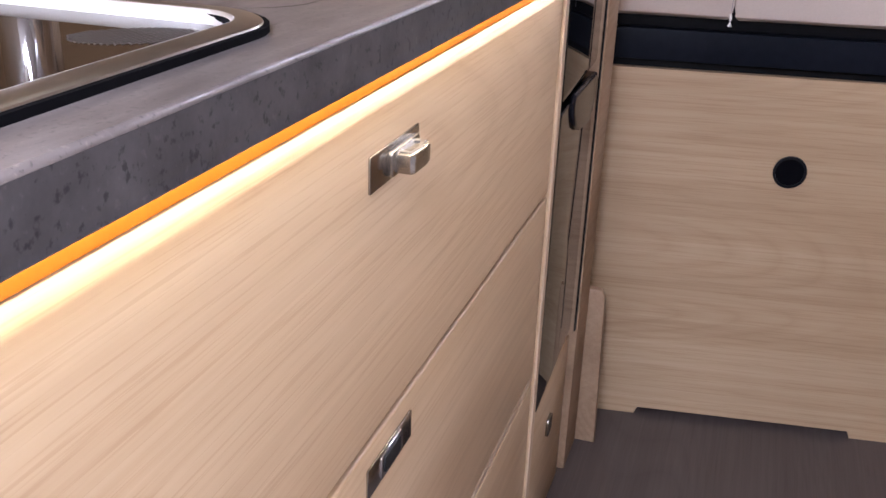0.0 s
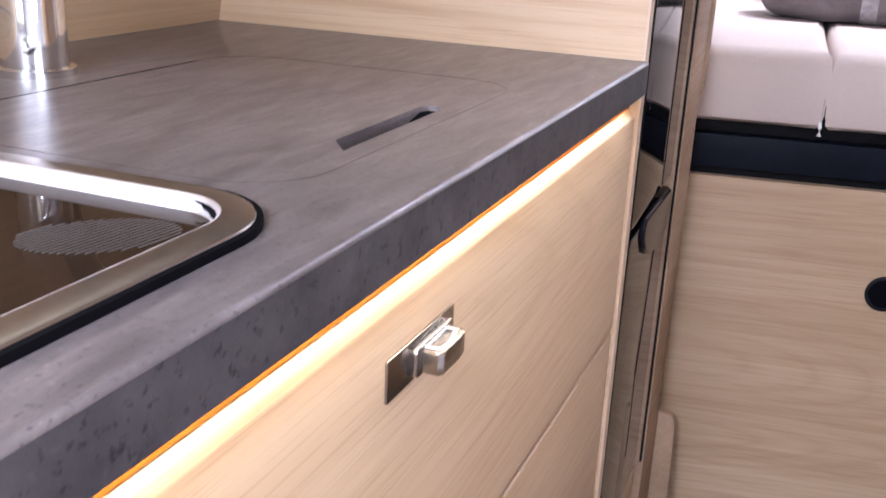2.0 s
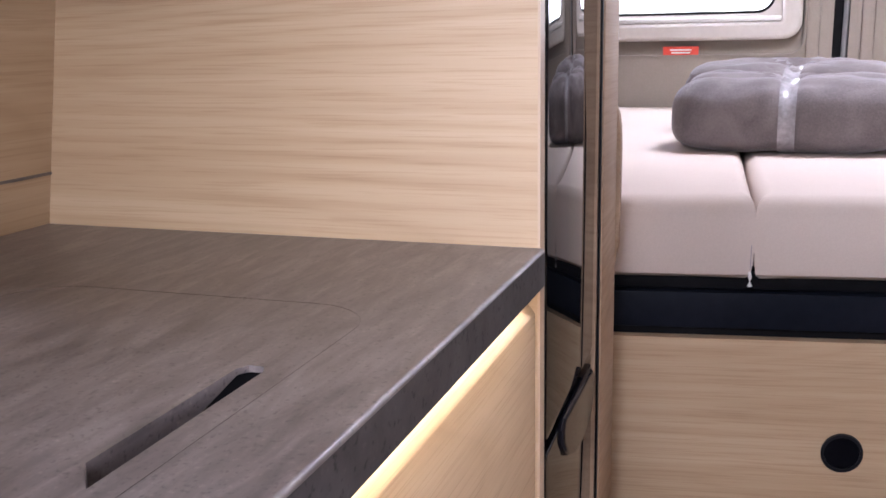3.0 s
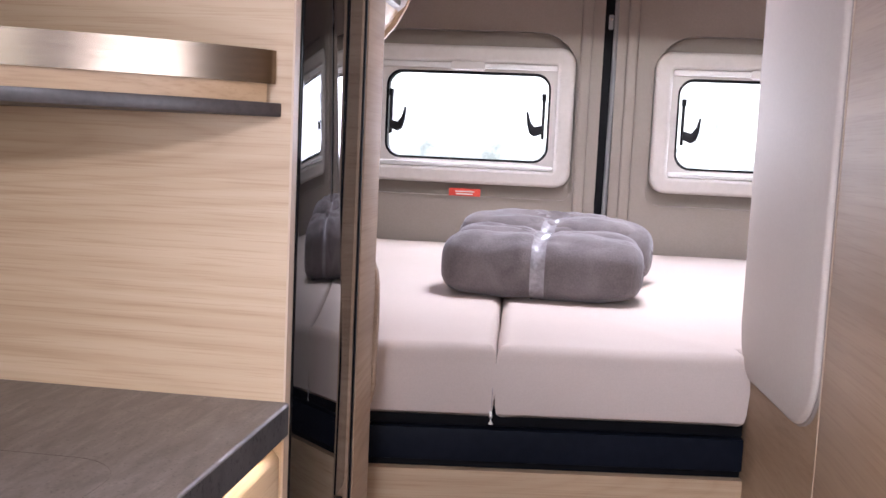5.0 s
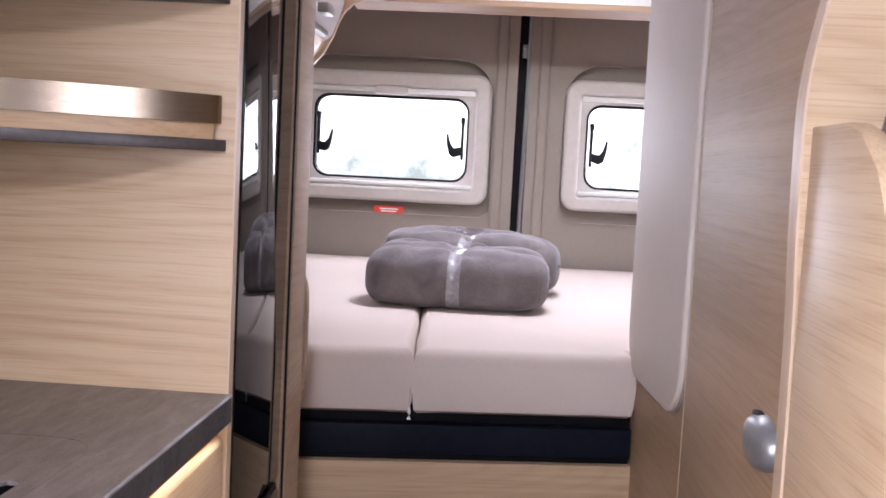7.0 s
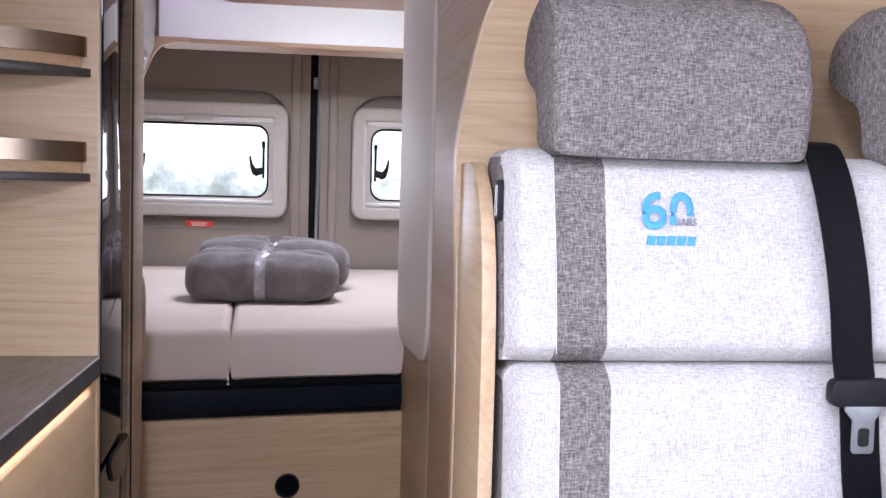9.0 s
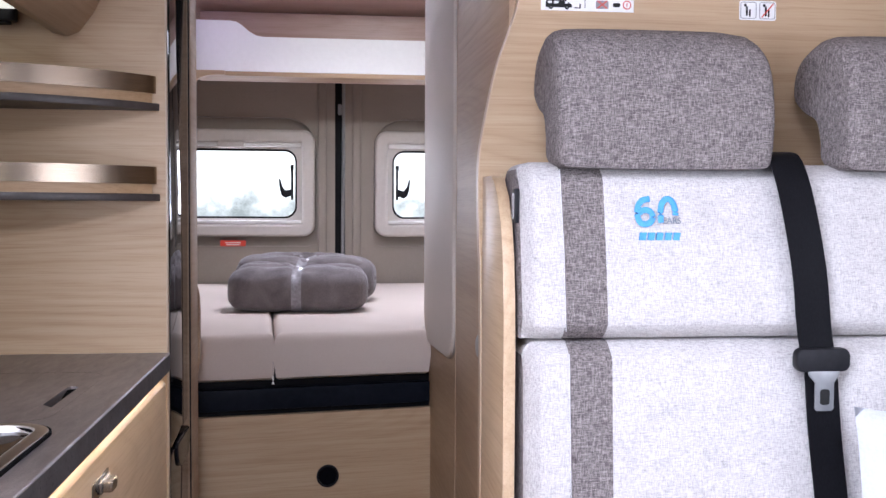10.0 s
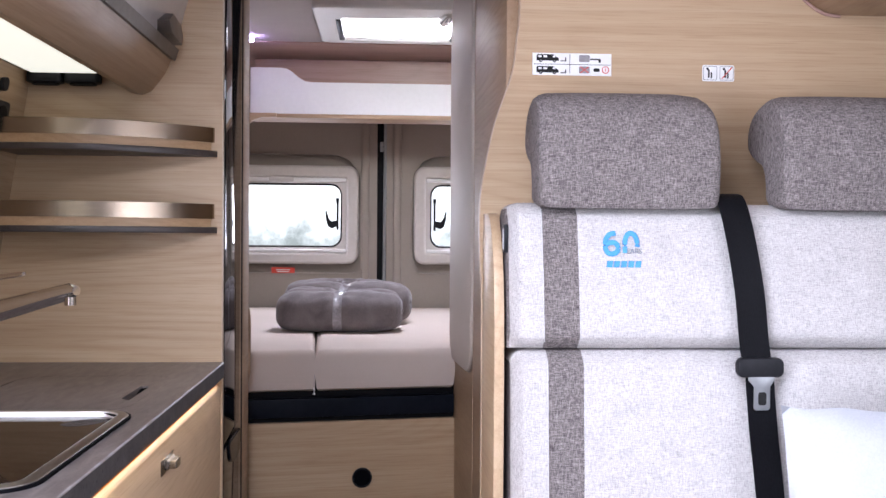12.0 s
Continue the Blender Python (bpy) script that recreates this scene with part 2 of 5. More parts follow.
black_steel = mottled("black_steel", (0.005, 0.007, 0.012), (0.010, 0.012, 0.019), 9.0, 0.45, spec=0.08)
rubber = mottled("black_rubber", (0.004, 0.004, 0.005), (0.008, 0.008, 0.010), 9.0, 0.5, spec=0.1)
seal_black = mottled("black_seal", (0.003, 0.003, 0.004), (0.005, 0.005, 0.006), 9.0, 0.7, spec=0.03)
grip_black = mottled("glossy_black_plastic", (0.006, 0.006, 0.009), (0.010, 0.010, 0.014), 20.0, 0.22, spec=0.4)
webbing = mottled("black_webbing", (0.004, 0.004, 0.005), (0.009, 0.009, 0.011), 12.0, 0.5, bumps=0.4, fine=500.0, stretch=(1, 1, 0.4), spec=0.06)
steel = mottled("brushed_steel", (0.245, 0.192, 0.143), (0.32, 0.262, 0.205), 3.0, 0.26, 1.0, 0.05, 300.0, stretch=(0.05, 0.05, 1))
sink_steel = mottled("sink_steel", (0.34, 0.305, 0.275), (0.42, 0.38, 0.35), 3.0, 0.30, 1.0)
# far paler than the rim steel: the light panel's reflection is in the colour
bead_steel = mottled("highlight_bead", (0.90, 0.90, 0.91), (0.93, 0.93, 0.94), 3.0, 0.48, 1.0)
chrome = mottled("chrome", (0.72, 0.72, 0.73), (0.80, 0.80, 0.81), 3.0, 0.07, 1.0)
nickel = mottled("satin_nickel", (0.27, 0.24, 0.21), (0.34, 0.305, 0.27), 8.0, 0.25, 1.0)
bronze = mottled("brown_grey_metal", (0.13, 0.11, 0.095), (0.18, 0.155, 0.135), 8.0, 0.42, 0.5)
grey_metal = mottled("grey_metal_paint", (0.30, 0.31, 0.32), (0.38, 0.39, 0.40), 8.0, 0.35, 0.6)
trim_beige = mottled("beige_door_trim", (0.272, 0.231, 0.196), (0.318, 0.272, 0.232), 5.0, 0.6, bumps=0.12, fine=260.0)
frame_cream = mottled("cream_window_frame", (0.56, 0.515, 0.475), (0.62, 0.575, 0.535), 4.0, 0.45)
pad_cream = mottled("cream_padding", (0.55, 0.475, 0.41), (0.60, 0.525, 0.46), 4.0, 0.55, bumps=0.15, fine=200.0)
white_lacquer = mottled("white_lacquer", (0.74, 0.72, 0.72), (0.79, 0.77, 0.77), 4.0, 0.16, coat=0.4)
fascia_white = mottled("white_fascia", (0.74, 0.72, 0.73), (0.79, 0.77, 0.78), 4.0, 0.55, spec=0.3)
ceiling_mat = mottled("grey_beige_lining", (0.36, 0.32, 0.30), (0.42, 0.375, 0.35), 6.0, 0.85, bumps=0.2, fine=220.0)
white_plastic = mottled("white_plastic", (0.74, 0.72, 0.69), (0.79, 0.77, 0.74), 5.0, 0.35)
red_label_mat = mottled("red_label", (0.62, 0.05, 0.03), (0.72, 0.08, 0.05), 30.0, 0.4)
paper_white = mottled("white_sticker", (0.80, 0.80, 0.79), (0.85, 0.85, 0.84), 20.0, 0.4)
ink = mottled("dark_ink", (0.012, 0.012, 0.012), (0.02, 0.02, 0.02), 20.0, 0.5, spec=0.15)
ink_red = mottled("red_ink", (0.55, 0.05, 0.04), (0.62, 0.07, 0.05), 20.0, 0.5)
thread_blue = mottled("blue_thread", (0.05, 0.25, 0.55), (0.09, 0.34, 0.68), 120.0, 0.6, bumps=0.4, fine=400.0)
thread_grey = mottled("grey_thread", (0.20, 0.22, 0.26), (0.28, 0.30, 0.34), 120.0, 0.6)
thread_white = mottled("white_thread", (0.58, 0.58, 0.59), (0.66, 0.66, 0.67), 120.0, 0.8)
pillow_mat = mottled("pale_blue_plush", (0.42, 0.435, 0.475), (0.50, 0.515, 0.55), 14.0, 0.95, bumps=0.7, fine=260.0, spec=0.1)
smoked_glass = mottled("smoked_glass", (0.016, 0.009, 0.005), (0.024, 0.014, 0.008), 3.0, 0.02, spec=0.07)
floor_mat = wood("dark_floor_decor", "y", (0.055, 0.042, 0.040), (0.085, 0.068, 0.064), (0.12, 0.098, 0.092), rough=0.5, seed=4.0)
deep_black = mottled("deep_black", (0.004, 0.004, 0.006), (0.006, 0.006, 0.008), 20.0, 0.9, spec=0.0)
print_grey = mottled("grey_print", (0.055, 0.046, 0.040), (0.075, 0.065, 0.058), 30.0, 0.4)
wall_panel = mottled("grey_wall_lining", (0.20, 0.185, 0.175), (0.25, 0.235, 0.22), 5.0, 0.8, bumps=0.1, fine=200.0)
led_warm = glowing("warm_led", (1.0, 0.84, 0.60), 22.0)
# plain orange base colour without emission
channel_amber = mottled("amber_strip", (0.36, 0.100, 0.008), (0.41, 0.116, 0.010), 9.0, 0.5, spec=0.1)
led_white = glowing("white_led_panel", (1.0, 0.94, 0.80), 0.98)
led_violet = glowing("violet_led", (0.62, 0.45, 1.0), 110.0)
pane_glass = clear_glass("window_glass")

# ---- mesh helpers ----


def box(bm, x0, x1, y0, y1, z0, z1, bevel=0.0, segments=2):
    made = bmesh.ops.create_cube(bm, size=1.0)["verts"]
    for v in made:
        v.co = Vector(((x0 + x1) / 2 + v.co.x * (x1 - x0), (y0 + y1) / 2 + v.co.y * (y1 - y0), (z0 + z1) / 2 + v.co.z * (z1 - z0)))
    if bevel:
        edges = list({e for v in made for e in v.link_edges})
        bmesh.ops.bevel(bm, geom=edges, offset=bevel, segments=segments, affect="EDGES", profile=0.5)
    return bm


def slab(points, lo, hi, axis="z", bevel=0.0, segments=2):
    """An outline in a plane, raised along an axis: z from (x, y), y from (x, z), x from (y, z)."""
    def place(p, h):
        return {"z": (p[0], p[1], h), "y": (p[0], h, p[1]), "x": (h, p[0], p[1])}[axis]
    bm = bmesh.new()
    a = [bm.verts.new(place(p, lo)) for p in points]
    b = [bm.verts.new(place(p, hi)) for p in points]
    n = len(points)
    fa, fb = bm.faces.new(a), bm.faces.new(b)
    for i in range(n):
        bm.faces.new((a[i], a[(i + 1) % n], b[(i + 1) % n], b[i]))
    bmesh.ops.recalc_face_normals(bm, faces=bm.faces[:])
    if bevel:
        edges = list(set(fa.edges[:]) | set(fb.edges[:]))
        bmesh.ops.bevel(bm, geom=edges, offset=bevel, segments=segments, affect="EDGES", profile=0.5)
    return bm


def rounded(x0, x1, y0, y1, r, n=6):
    """The outline of a rectangle with round corners."""
    out = []
    for cx, cy, a in ((x1 - r, y1 - r, 0), (x0 + r, y1 - r, 90), (x0 + r, y0 + r, 180), (x1 - r, y0 + r, 270)):
        out += [(cx + r * math.cos(radians(a + 90 * i / n)), cy + r * math.sin(radians(a + 90 * i / n))) for i in range(n + 1)]
    return out


def ring(outer, inner, lo, hi, axis="z"):
    """A frame between two outlines of as many points."""
    def place(p, h):
        return {"z": (p[0], p[1], h), "y": (p[0], h, p[1]), "x": (h, p[0], p[1])}[axis]
    bm = bmesh.new()
    rows = [[bm.verts.new(place(p, h)) for p in line] for line, h in ((outer, lo), (outer, hi), (inner, hi), (inner, lo))]
    n = len(outer)
    for k in range(4):
        a, b = rows[k], rows[(k + 1) % 4]
        for i in range(n):
            bm.faces.new((a[i], a[(i + 1) % n], b[(i + 1) % n], b[i]))
    bmesh.ops.recalc_face_normals(bm, faces=bm.faces[:])
    return bm


def tube(path, radius, sides=10, closed_ends=True):
    """A round bar along a path; radius may be a list."""
    bm = bmesh.new()
    pts = [Vector(p) for p in path]
    radii = radius if isinstance(radius, (list, tuple)) else [radius] * len(pts)
    rows = []
    for i, p in enumerate(pts):
        d = (pts[min(i + 1, len(pts) - 1)] - pts[max(i - 1, 0)]).normalized()
        q = d.to_track_quat("Z", "Y")
        rows.append([bm.verts.new(p + q @ Vector((radii[i] * math.cos(2 * math.pi * k / sides), radii[i] * math.sin(2 * math.pi * k / sides), 0))) for k in range(sides)])
    for a, b in zip(rows, rows[1:]):
        for k in range(sides):
            bm.faces.new((a[k], a[(k + 1) % sides], b[(k + 1) % sides], b[k]))
    if closed_ends:
        bm.faces.new(rows[0])
        bm.faces.new(rows[-1])
    bmesh.ops.recalc_face_normals(bm, faces=bm.faces[:])
    return bm


def strip(path, lo, hi, thick):
    """An upright band of sheet along a path in plan."""
    n = len(path)
    left, right = [], []
    for i in range(n):
        a, b = path[max(i - 1, 0)], path[min(i + 1, n - 1)]
        dx, dy = b[0] - a[0], b[1] - a[1]
        s = math.hypot(dx, dy)
        left.append((path[i][0] - dy / s * thick / 2, path[i][1] + dx / s * thick / 2))
        right.append((path[i][0] + dy / s * thick / 2, path[i][1] - dx / s * thick / 2))
    return slab(left + right[::-1], lo, hi, "z")


def smooth_by_angle(me, angle=35):
    for poly in me.polygons:
        poly.use_smooth = True
    me.set_sharp_from_angle(angle=radians(angle))


PLACE = [Matrix.Identity(4)]


def link(name, bm, mat, smooth=True):
    me = bpy.data.meshes.new(name)
    bm.transform(PLACE[0])
    bm.normal_update()
    bm.to_mesh(me)
    bm.free()
    me.materials.append(mat)
    if smooth:
        smooth_by_angle(me)
    return new(name, me)


def part(name, bm, mat, parent, label="", smooth=True):
    ob = link(name, bm, mat, smooth)
    ob.parent = parent
    ob.matrix_parent_inverse = parent.matrix_world.inverted()
    if label:
        ob["label"] = label
    return ob


def thing(name, at, label, category, group="", kind=""):
    e = new(name)
    e.location = PLACE[0] @ Vector(at)
    bpy.context.view_layer.update()
    e.empty_display_size = 0.05
    return tagged(e, label, category, group, kind)


def structure(name, bm, mat, label="", category=""):
    return tagged(link(name, bm, mat), label, category, kind="structure")


def lerp_path(points, n):
    """A smooth line through points (Catmull-Rom), n steps for each piece."""
    pts = [Vector(p) for p in points]
    out = []
    for i in range(len(pts) - 1):
        p0, p1, p2, p3 = pts[max(i - 1, 0)], pts[i], pts[i + 1], pts[min(i + 2, len(pts) - 1)]
        for k in range(n):
            t = k / n
            out.append(0.5 * ((2 * p1) + (p2 - p0) * t + (2 * p0 - 5 * p1 + 4 * p2 - p3) * t * t + (3 * p1 - p0 - 3 * p2 + p3) * t ** 3))
    out.append(pts[-1])
    return out


# ---- plan ----
LEFT, RIGHT, FRONT, REAR, CEIL = -0.60, 1.36, -3.3, 3.45, 1.92
KITCHEN_Y0, PANEL_Y = -0.25, 1.20
WORKTOP = 0.91
BACK, EDGE = -0.503, 0.0105

# ---- shell of the van ----
bm = box(bmesh.new(), LEFT - 0.1, RIGHT + 0.1, FRONT - 0.1, REAR + 0.1, -0.05, 0.0)
structure("floor", bm, floor_mat, "dark grey-brown plank-look vinyl van floor", "floor")
bm = bmesh.new()
# the forward hole is added for the roof fill; the rear one is the skylight
for x0, x1, y0, y1 in ((LEFT, RIGHT, FRONT, -1.30), (LEFT, -0.22, -1.30, -0.60), (0.38, RIGHT, -1.30, -0.60), (LEFT, RIGHT, -0.60, 2.18), (LEFT, 0.215, 2.18, 2.53), (0.605, RIGHT, 2.18, 2.53), (LEFT, RIGHT, 2.53, 2.76)):
    box(bm, x0, x1, y0, y1, CEIL, CEIL + 0.04)
structure("ceiling", bm, ceiling_mat, "grey-beige fabric-lined van ceiling", "ceiling")
bm = box(bmesh.new(), LEFT, RIGHT, 2.76, REAR, CEIL - 0.004, CEIL + 0.036)
structure("ceiling_rear", bm, walnut, "reddish-brown wood-look rear ceiling panel", "ceiling")
bm = bmesh.new()
for y0, y1, z0, z1 in ((FRONT, -1.85, 0, CEIL), (-0.65, REAR, 0, CEIL), (-1.85, -0.65, 1.82, CEIL)):
    box(bm, LEFT - 0.05, LEFT, y0, y1, z0, z1)
structure("wall_left", bm, wall_panel, "grey-lined van side wall with a door opening", "wall")
bm = bmesh.new()
# the gap in this wall is added to let the side fill in
for y0, y1, z0, z1 in ((FRONT, -0.9, 0, CEIL), (0.0, REAR, 0, CEIL), (-0.9, 0.0, 0, 1.04), (-0.9, 0.0, 1.50, CEIL)):
    box(bm, RIGHT, RIGHT + 0.05, y0, y1, z0, z1)
structure("wall_right", bm, wall_panel, "grey-lined van side wall with an opening added for unseen fill light", "wall")
bm = bmesh.new()
for x0, x1, z0, z1 in ((LEFT, RIGHT, 0, 1.0), (LEFT, RIGHT, 1.85, CEIL), (LEFT, -0.42, 1.0, 1.85), (1.16, RIGHT, 1.0, 1.85)):
    box(bm, x0, x1, FRONT - 0.05, FRONT, z0, z1)
structure("wall_front", bm, wall_panel, "grey front bulkhead of the cab below the windscreen", "wall")

# partition behind the bench, with an S-shaped free edge towards the aisle
edge = [(0.541, 0.0), (0.541, 0.95), (0.537, 1.15), (0.536, 1.25), (0.545, 1.315), (0.562, 1.397), (0.582, 1.455), (0.596, 1.50), (0.603, 1.56), (0.608, 1.62), (0.610, CEIL)]
curve = [(p.x, p.y) for p in lerp_path([(x + 0.002, z, 0) for x, z in edge], 4)]
structure("partition_wall", slab(curve + [(RIGHT, CEIL), (RIGHT, 0.0)], 0.840, 0.858, "y"), oak_x, "pale oak-look partition with a curved free edge", "wall")
rim = [(p[0] - 0.0015, p[1]) for p in curve]
inner = [(p[0] + 0.0005, p[1]) for p in curve]
structure("trim_partition", slab(rim + inner[::-1], 0.8385, 0.8595, "y"), oak_edge, "light edge band along the partition", "trim")

# washroom wall along the aisle; beside the bed it runs slightly askew


def askew(bm):
    for v in bm.verts:
        v.co.x -= 0.066 * (v.co.y - 1.47)
    return bm


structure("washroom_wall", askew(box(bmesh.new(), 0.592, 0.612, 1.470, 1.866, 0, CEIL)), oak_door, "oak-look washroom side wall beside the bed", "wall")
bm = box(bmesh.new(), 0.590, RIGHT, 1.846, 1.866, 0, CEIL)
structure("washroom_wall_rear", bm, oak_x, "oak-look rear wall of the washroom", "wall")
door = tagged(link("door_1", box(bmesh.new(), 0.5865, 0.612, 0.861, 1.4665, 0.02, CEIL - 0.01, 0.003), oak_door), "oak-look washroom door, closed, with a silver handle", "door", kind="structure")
hy, hz = 1.046, 0.936
cap = tube([(0.5868, hy, hz), (0.5790, hy, hz), (0.5735, hy, hz), (0.5700, hy, hz), (0.5685, hy, hz)], [0.0270, 0.0262, 0.0235, 0.0180, 0.0080], 36)
for v in cap.verts:
    v.co.y = hy + (v.co.y - hy) * 1.65
part("door_handle", cap, grey_metal, door, "round silver-grey turning handle")
# the recess is a dark block on the door, its shade given by colour
part("finger_recess", box(bmesh.new(), 0.5770, 0.5862, hy + 0.002, hy + 0.026, hz + 0.020, hz + 0.0265, 0.002), ink, door, "dark block for the shaded recess above the handle")
structure("trim_door", box(bmesh.new(), 0.5858, 0.5875, 1.4642, 1.4672, 0.02, CEIL - 0.01), oak_edge, "light edge band of the washroom door", "trim")
pad = thing("padded_panel", (0.58, 1.66, 0.84), "cream padded upright panel with round corners on the wall", "wall panel")
part("padding", askew(slab(rounded(1.478, 1.858, 0.838, 1.88, 0.085, 8), 0.580, 0.5918, "x", 0.006, 3)), pad_cream, pad)
part("piping", askew(ring(rounded(1.475, 1.861, 0.835, 1.883, 0.088, 8), rounded(1.480, 1.856, 0.840, 1.878, 0.083, 8), 0.588, 0.5918, "x")), trim_beige, pad, "beige seam round the padding")

# ---- kitchen ----


def wall_x(z):
    """The face of the cladding behind the worktop, leaning in with the van's side."""
    return BACK + 0.163 * (z - WORKTOP)


lean = [(LEFT + 0.002, 0.0), (BACK, 0.0), (BACK, WORKTOP), (wall_x(1.534), 1.534), (LEFT + 0.002, 1.534)]
structure("wall_kitchen", slab(lean, KITCHEN_Y0, PANEL_Y, "y"), oak_wall_shade, "oak-look cladding behind the worktop, leaning inwards", "wall")
structure("trim_joint", box(bmesh.new(), wall_x(0.962) - 0.004, wall_x(0.962) + 0.0012, KITCHEN_Y0, PANEL_Y, 0.9605, 0.9635), bronze, "brown joint in the wall cladding", "trim")
structure("end_panel", box(bmesh.new(), LEFT + 0.002, 0.0070, PANEL_Y, PANEL_Y + 0.016, 0.0, CEIL), oak_x, "oak-look upright panel between kitchen and fridge", "panel")
structure("trim_end_panel", box(bmesh.new(), 0.0070, 0.0092, PANEL_Y - 0.0005, PANEL_Y + 0.0165, 0.0, CEIL), oak_edge, "light edge band of the upright panel", "trim")

worktop = thing("kitchen_worktop", (-0.27, 0.5, WORKTOP), "dark grey stone-look laminate kitchen worktop on the cabinet", "worktop")
SINK = (-0.345, -0.022, 0.105, 0.590)
SLOT = [(-0.084, 0.727), (-0.067, 0.706), (-0.067, 0.855), (-0.071, 0.862), (-0.080, 0.862), (-0.084, 0.855)]
n = 6


def framed(x0, x1, y0, y1, n):
    """The corners of a rectangle, each n times over, in the order of rounded()."""
    return [(x1, y1)] * n + [(x0, y1)] * n + [(x0, y0)] * n + [(x1, y0)] * n


def cut_board(outer, hole):
    bm = ring(outer, hole, WORKTOP - 0.031, WORKTOP)
    bmesh.ops.remove_doubles(bm, verts=bm.verts[:], dist=0.0001)
    bmesh.ops.dissolve_degenerate(bm, edges=bm.edges[:], dist=0.0001)
    return bm


hole = rounded(SINK[0] + 0.01, SINK[1] - 0.01, SINK[2] + 0.01, SINK[3] - 0.01, 0.045, n)
part("top_board", cut_board(framed(BACK, EDGE, KITCHEN_Y0, 0.64, n + 1), hole), stone, worktop)
slot_hole = [SLOT[2], SLOT[3], SLOT[4], SLOT[5], SLOT[0], SLOT[0], SLOT[1], SLOT[1]]
part("top_board", cut_board(framed(BACK, EDGE, 0.64, PANEL_Y - 0.001, 2), slot_hole), stone, worktop)
# rounding in the paler top stone, which paints in the edge's grazing highlight
part("edge_round", slab([(EDGE - 0.0002, WORKTOP - 0.003), (EDGE - 0.0002, WORKTOP), (EDGE + 0.0012, WORKTOP - 0.0003), (EDGE + 0.0022, WORKTOP - 0.0011), (EDGE + 0.0029, WORKTOP - 0.0022), (EDGE + 0.0029, WORKTOP - 0.003)], KITCHEN_Y0, PANEL_Y - 0.001, "y"), stone, worktop, "rounded upper edge")
prof = [(EDGE, WORKTOP - 0.0031), (EDGE + 0.003, WORKTOP - 0.0031), (EDGE + 0.003, WORKTOP - 0.0325), (EDGE + 0.002, WORKTOP - 0.0335), (EDGE, WORKTOP - 0.0335)]
part("front_edge", slab(prof, KITCHEN_Y0, PANEL_Y - 0.001, "y"), stone_front, worktop, "pitted grey stone-look edge")
bm = slab(SLOT, WORKTOP - 0.034, WORKTOP - 0.030)
for v in bm.verts:
    if v.co.y > 0.84 and v.co.z > WORKTOP - 0.032:
        v.co.z = WORKTOP - 0.004
# black colour puts the slot's shadow on its floor
part("slot_floor", bm, seal_black, worktop, "floor of the finger slot, coloured black for shade, rising at its far end")
lid_o, lid_i = rounded(-0.336, -0.050, 0.612, 0.990, 0.05, 8), rounded(-0.3358, -0.0502, 0.6122, 0.9898, 0.0498, 8)
part("lid_joint", ring(lid_o, lid_i, WORKTOP - 0.001, WORKTOP + 0.0002), laminate, worktop, "hair-fine joint round the flush lid")
open_side = [(-0.300, 0.6125), (-0.318, 0.620), (-0.330, 0.636), (-0.3355, 0.655), (-0.3362, 0.72), (-0.3362, 0.93)]
part("joint_gap", strip([(q.x, q.y) for q in lerp_path([(x, y, 0) for x, y in open_side], 4)], WORKTOP - 0.001, WORKTOP + 0.0004, 0.0011), ink, worktop, "dark open joint at the back of the lid")

sink = thing("kitchen_sink", (-0.2, 0.32, WORKTOP), "stainless steel sink with a smoked glass lid set in the worktop", "sink")
x0, x1, y0, y1 = SINK
part("seal", ring(rounded(x0, x1, y0, y1, 0.055, 8), rounded(x0 + 0.02, x1 - 0.02, y0 + 0.02, y1 - 0.02, 0.04, 8), WORKTOP, WORKTOP + 0.0042), seal_black, sink, "black seal under the rim")


def sloped(steps, n=12):
    """A rim swept round the sink: each step is the inset from the outline and the height over the worktop."""
    bm = bmesh.new()
    rows = [[bm.verts.new((px, py, WORKTOP + h)) for px, py in rounded(x0 + d, x1 - d, y0 + d, y1 - d, 0.055 - d, n)] for d, h in steps]
    m = len(rows[0])
    for r0, r1 in zip(rows, rows[1:]):
        for j in range(m):
            bm.faces.new((r0[j], r0[(j + 1) % m], r1[(j + 1) % m], r1[j]))
    bmesh.ops.recalc_face_normals(bm, faces=bm.faces[:])
    return bm


part("rim", sloped([(0.0032, 0.0040), (0.0037, 0.0052), (0.0054, 0.0060), (0.0185, 0.0063), (0.0190, 0.0020), (0.0032, 0.0040)]), sink_steel, sink, "polished steel rim")
part("bead", sloped([(0.0182, 0.0060), (0.0190, 0.0064), (0.0198, 0.0060), (0.0207, 0.0048), (0.0215, 0.0028), (0.0222, 0.0002), (0.0225, -0.0025), (0.0182, -0.0025)]), bead_steel, sink, "bead sloping to the glass lid, its highlight put into a pale colour")
part("glass_lid", slab(rounded(x0 + 0.0218, x1 - 0.0218, y0 + 0.0218, y1 - 0.0218, 0.0332, 8), WORKTOP - 0.008, WORKTOP - 0.0015), smoked_glass, sink, "smoked brown glass lid")
for cx, cy, n_lines, size in ((-0.085, 0.520, 19, 0.028),):
    for k in range(n_lines):
        u = (k - n_lines / 2) * 0.0030
        half = size * math.sqrt(max(0.1, 1 - (2 * k / n_lines - 1) ** 2))
        a = (cx + u - half * 0.12, cy + u * 0.30 - half)
        b = (cx + u + half * 0.12, cy + u * 0.30 + half)
        part("print_line", slab([a, (a[0] + 0.0011, a[1]), (b[0] + 0.0011, b[1]), b], WORKTOP - 0.0016, WORKTOP - 0.0011), print_grey, sink)

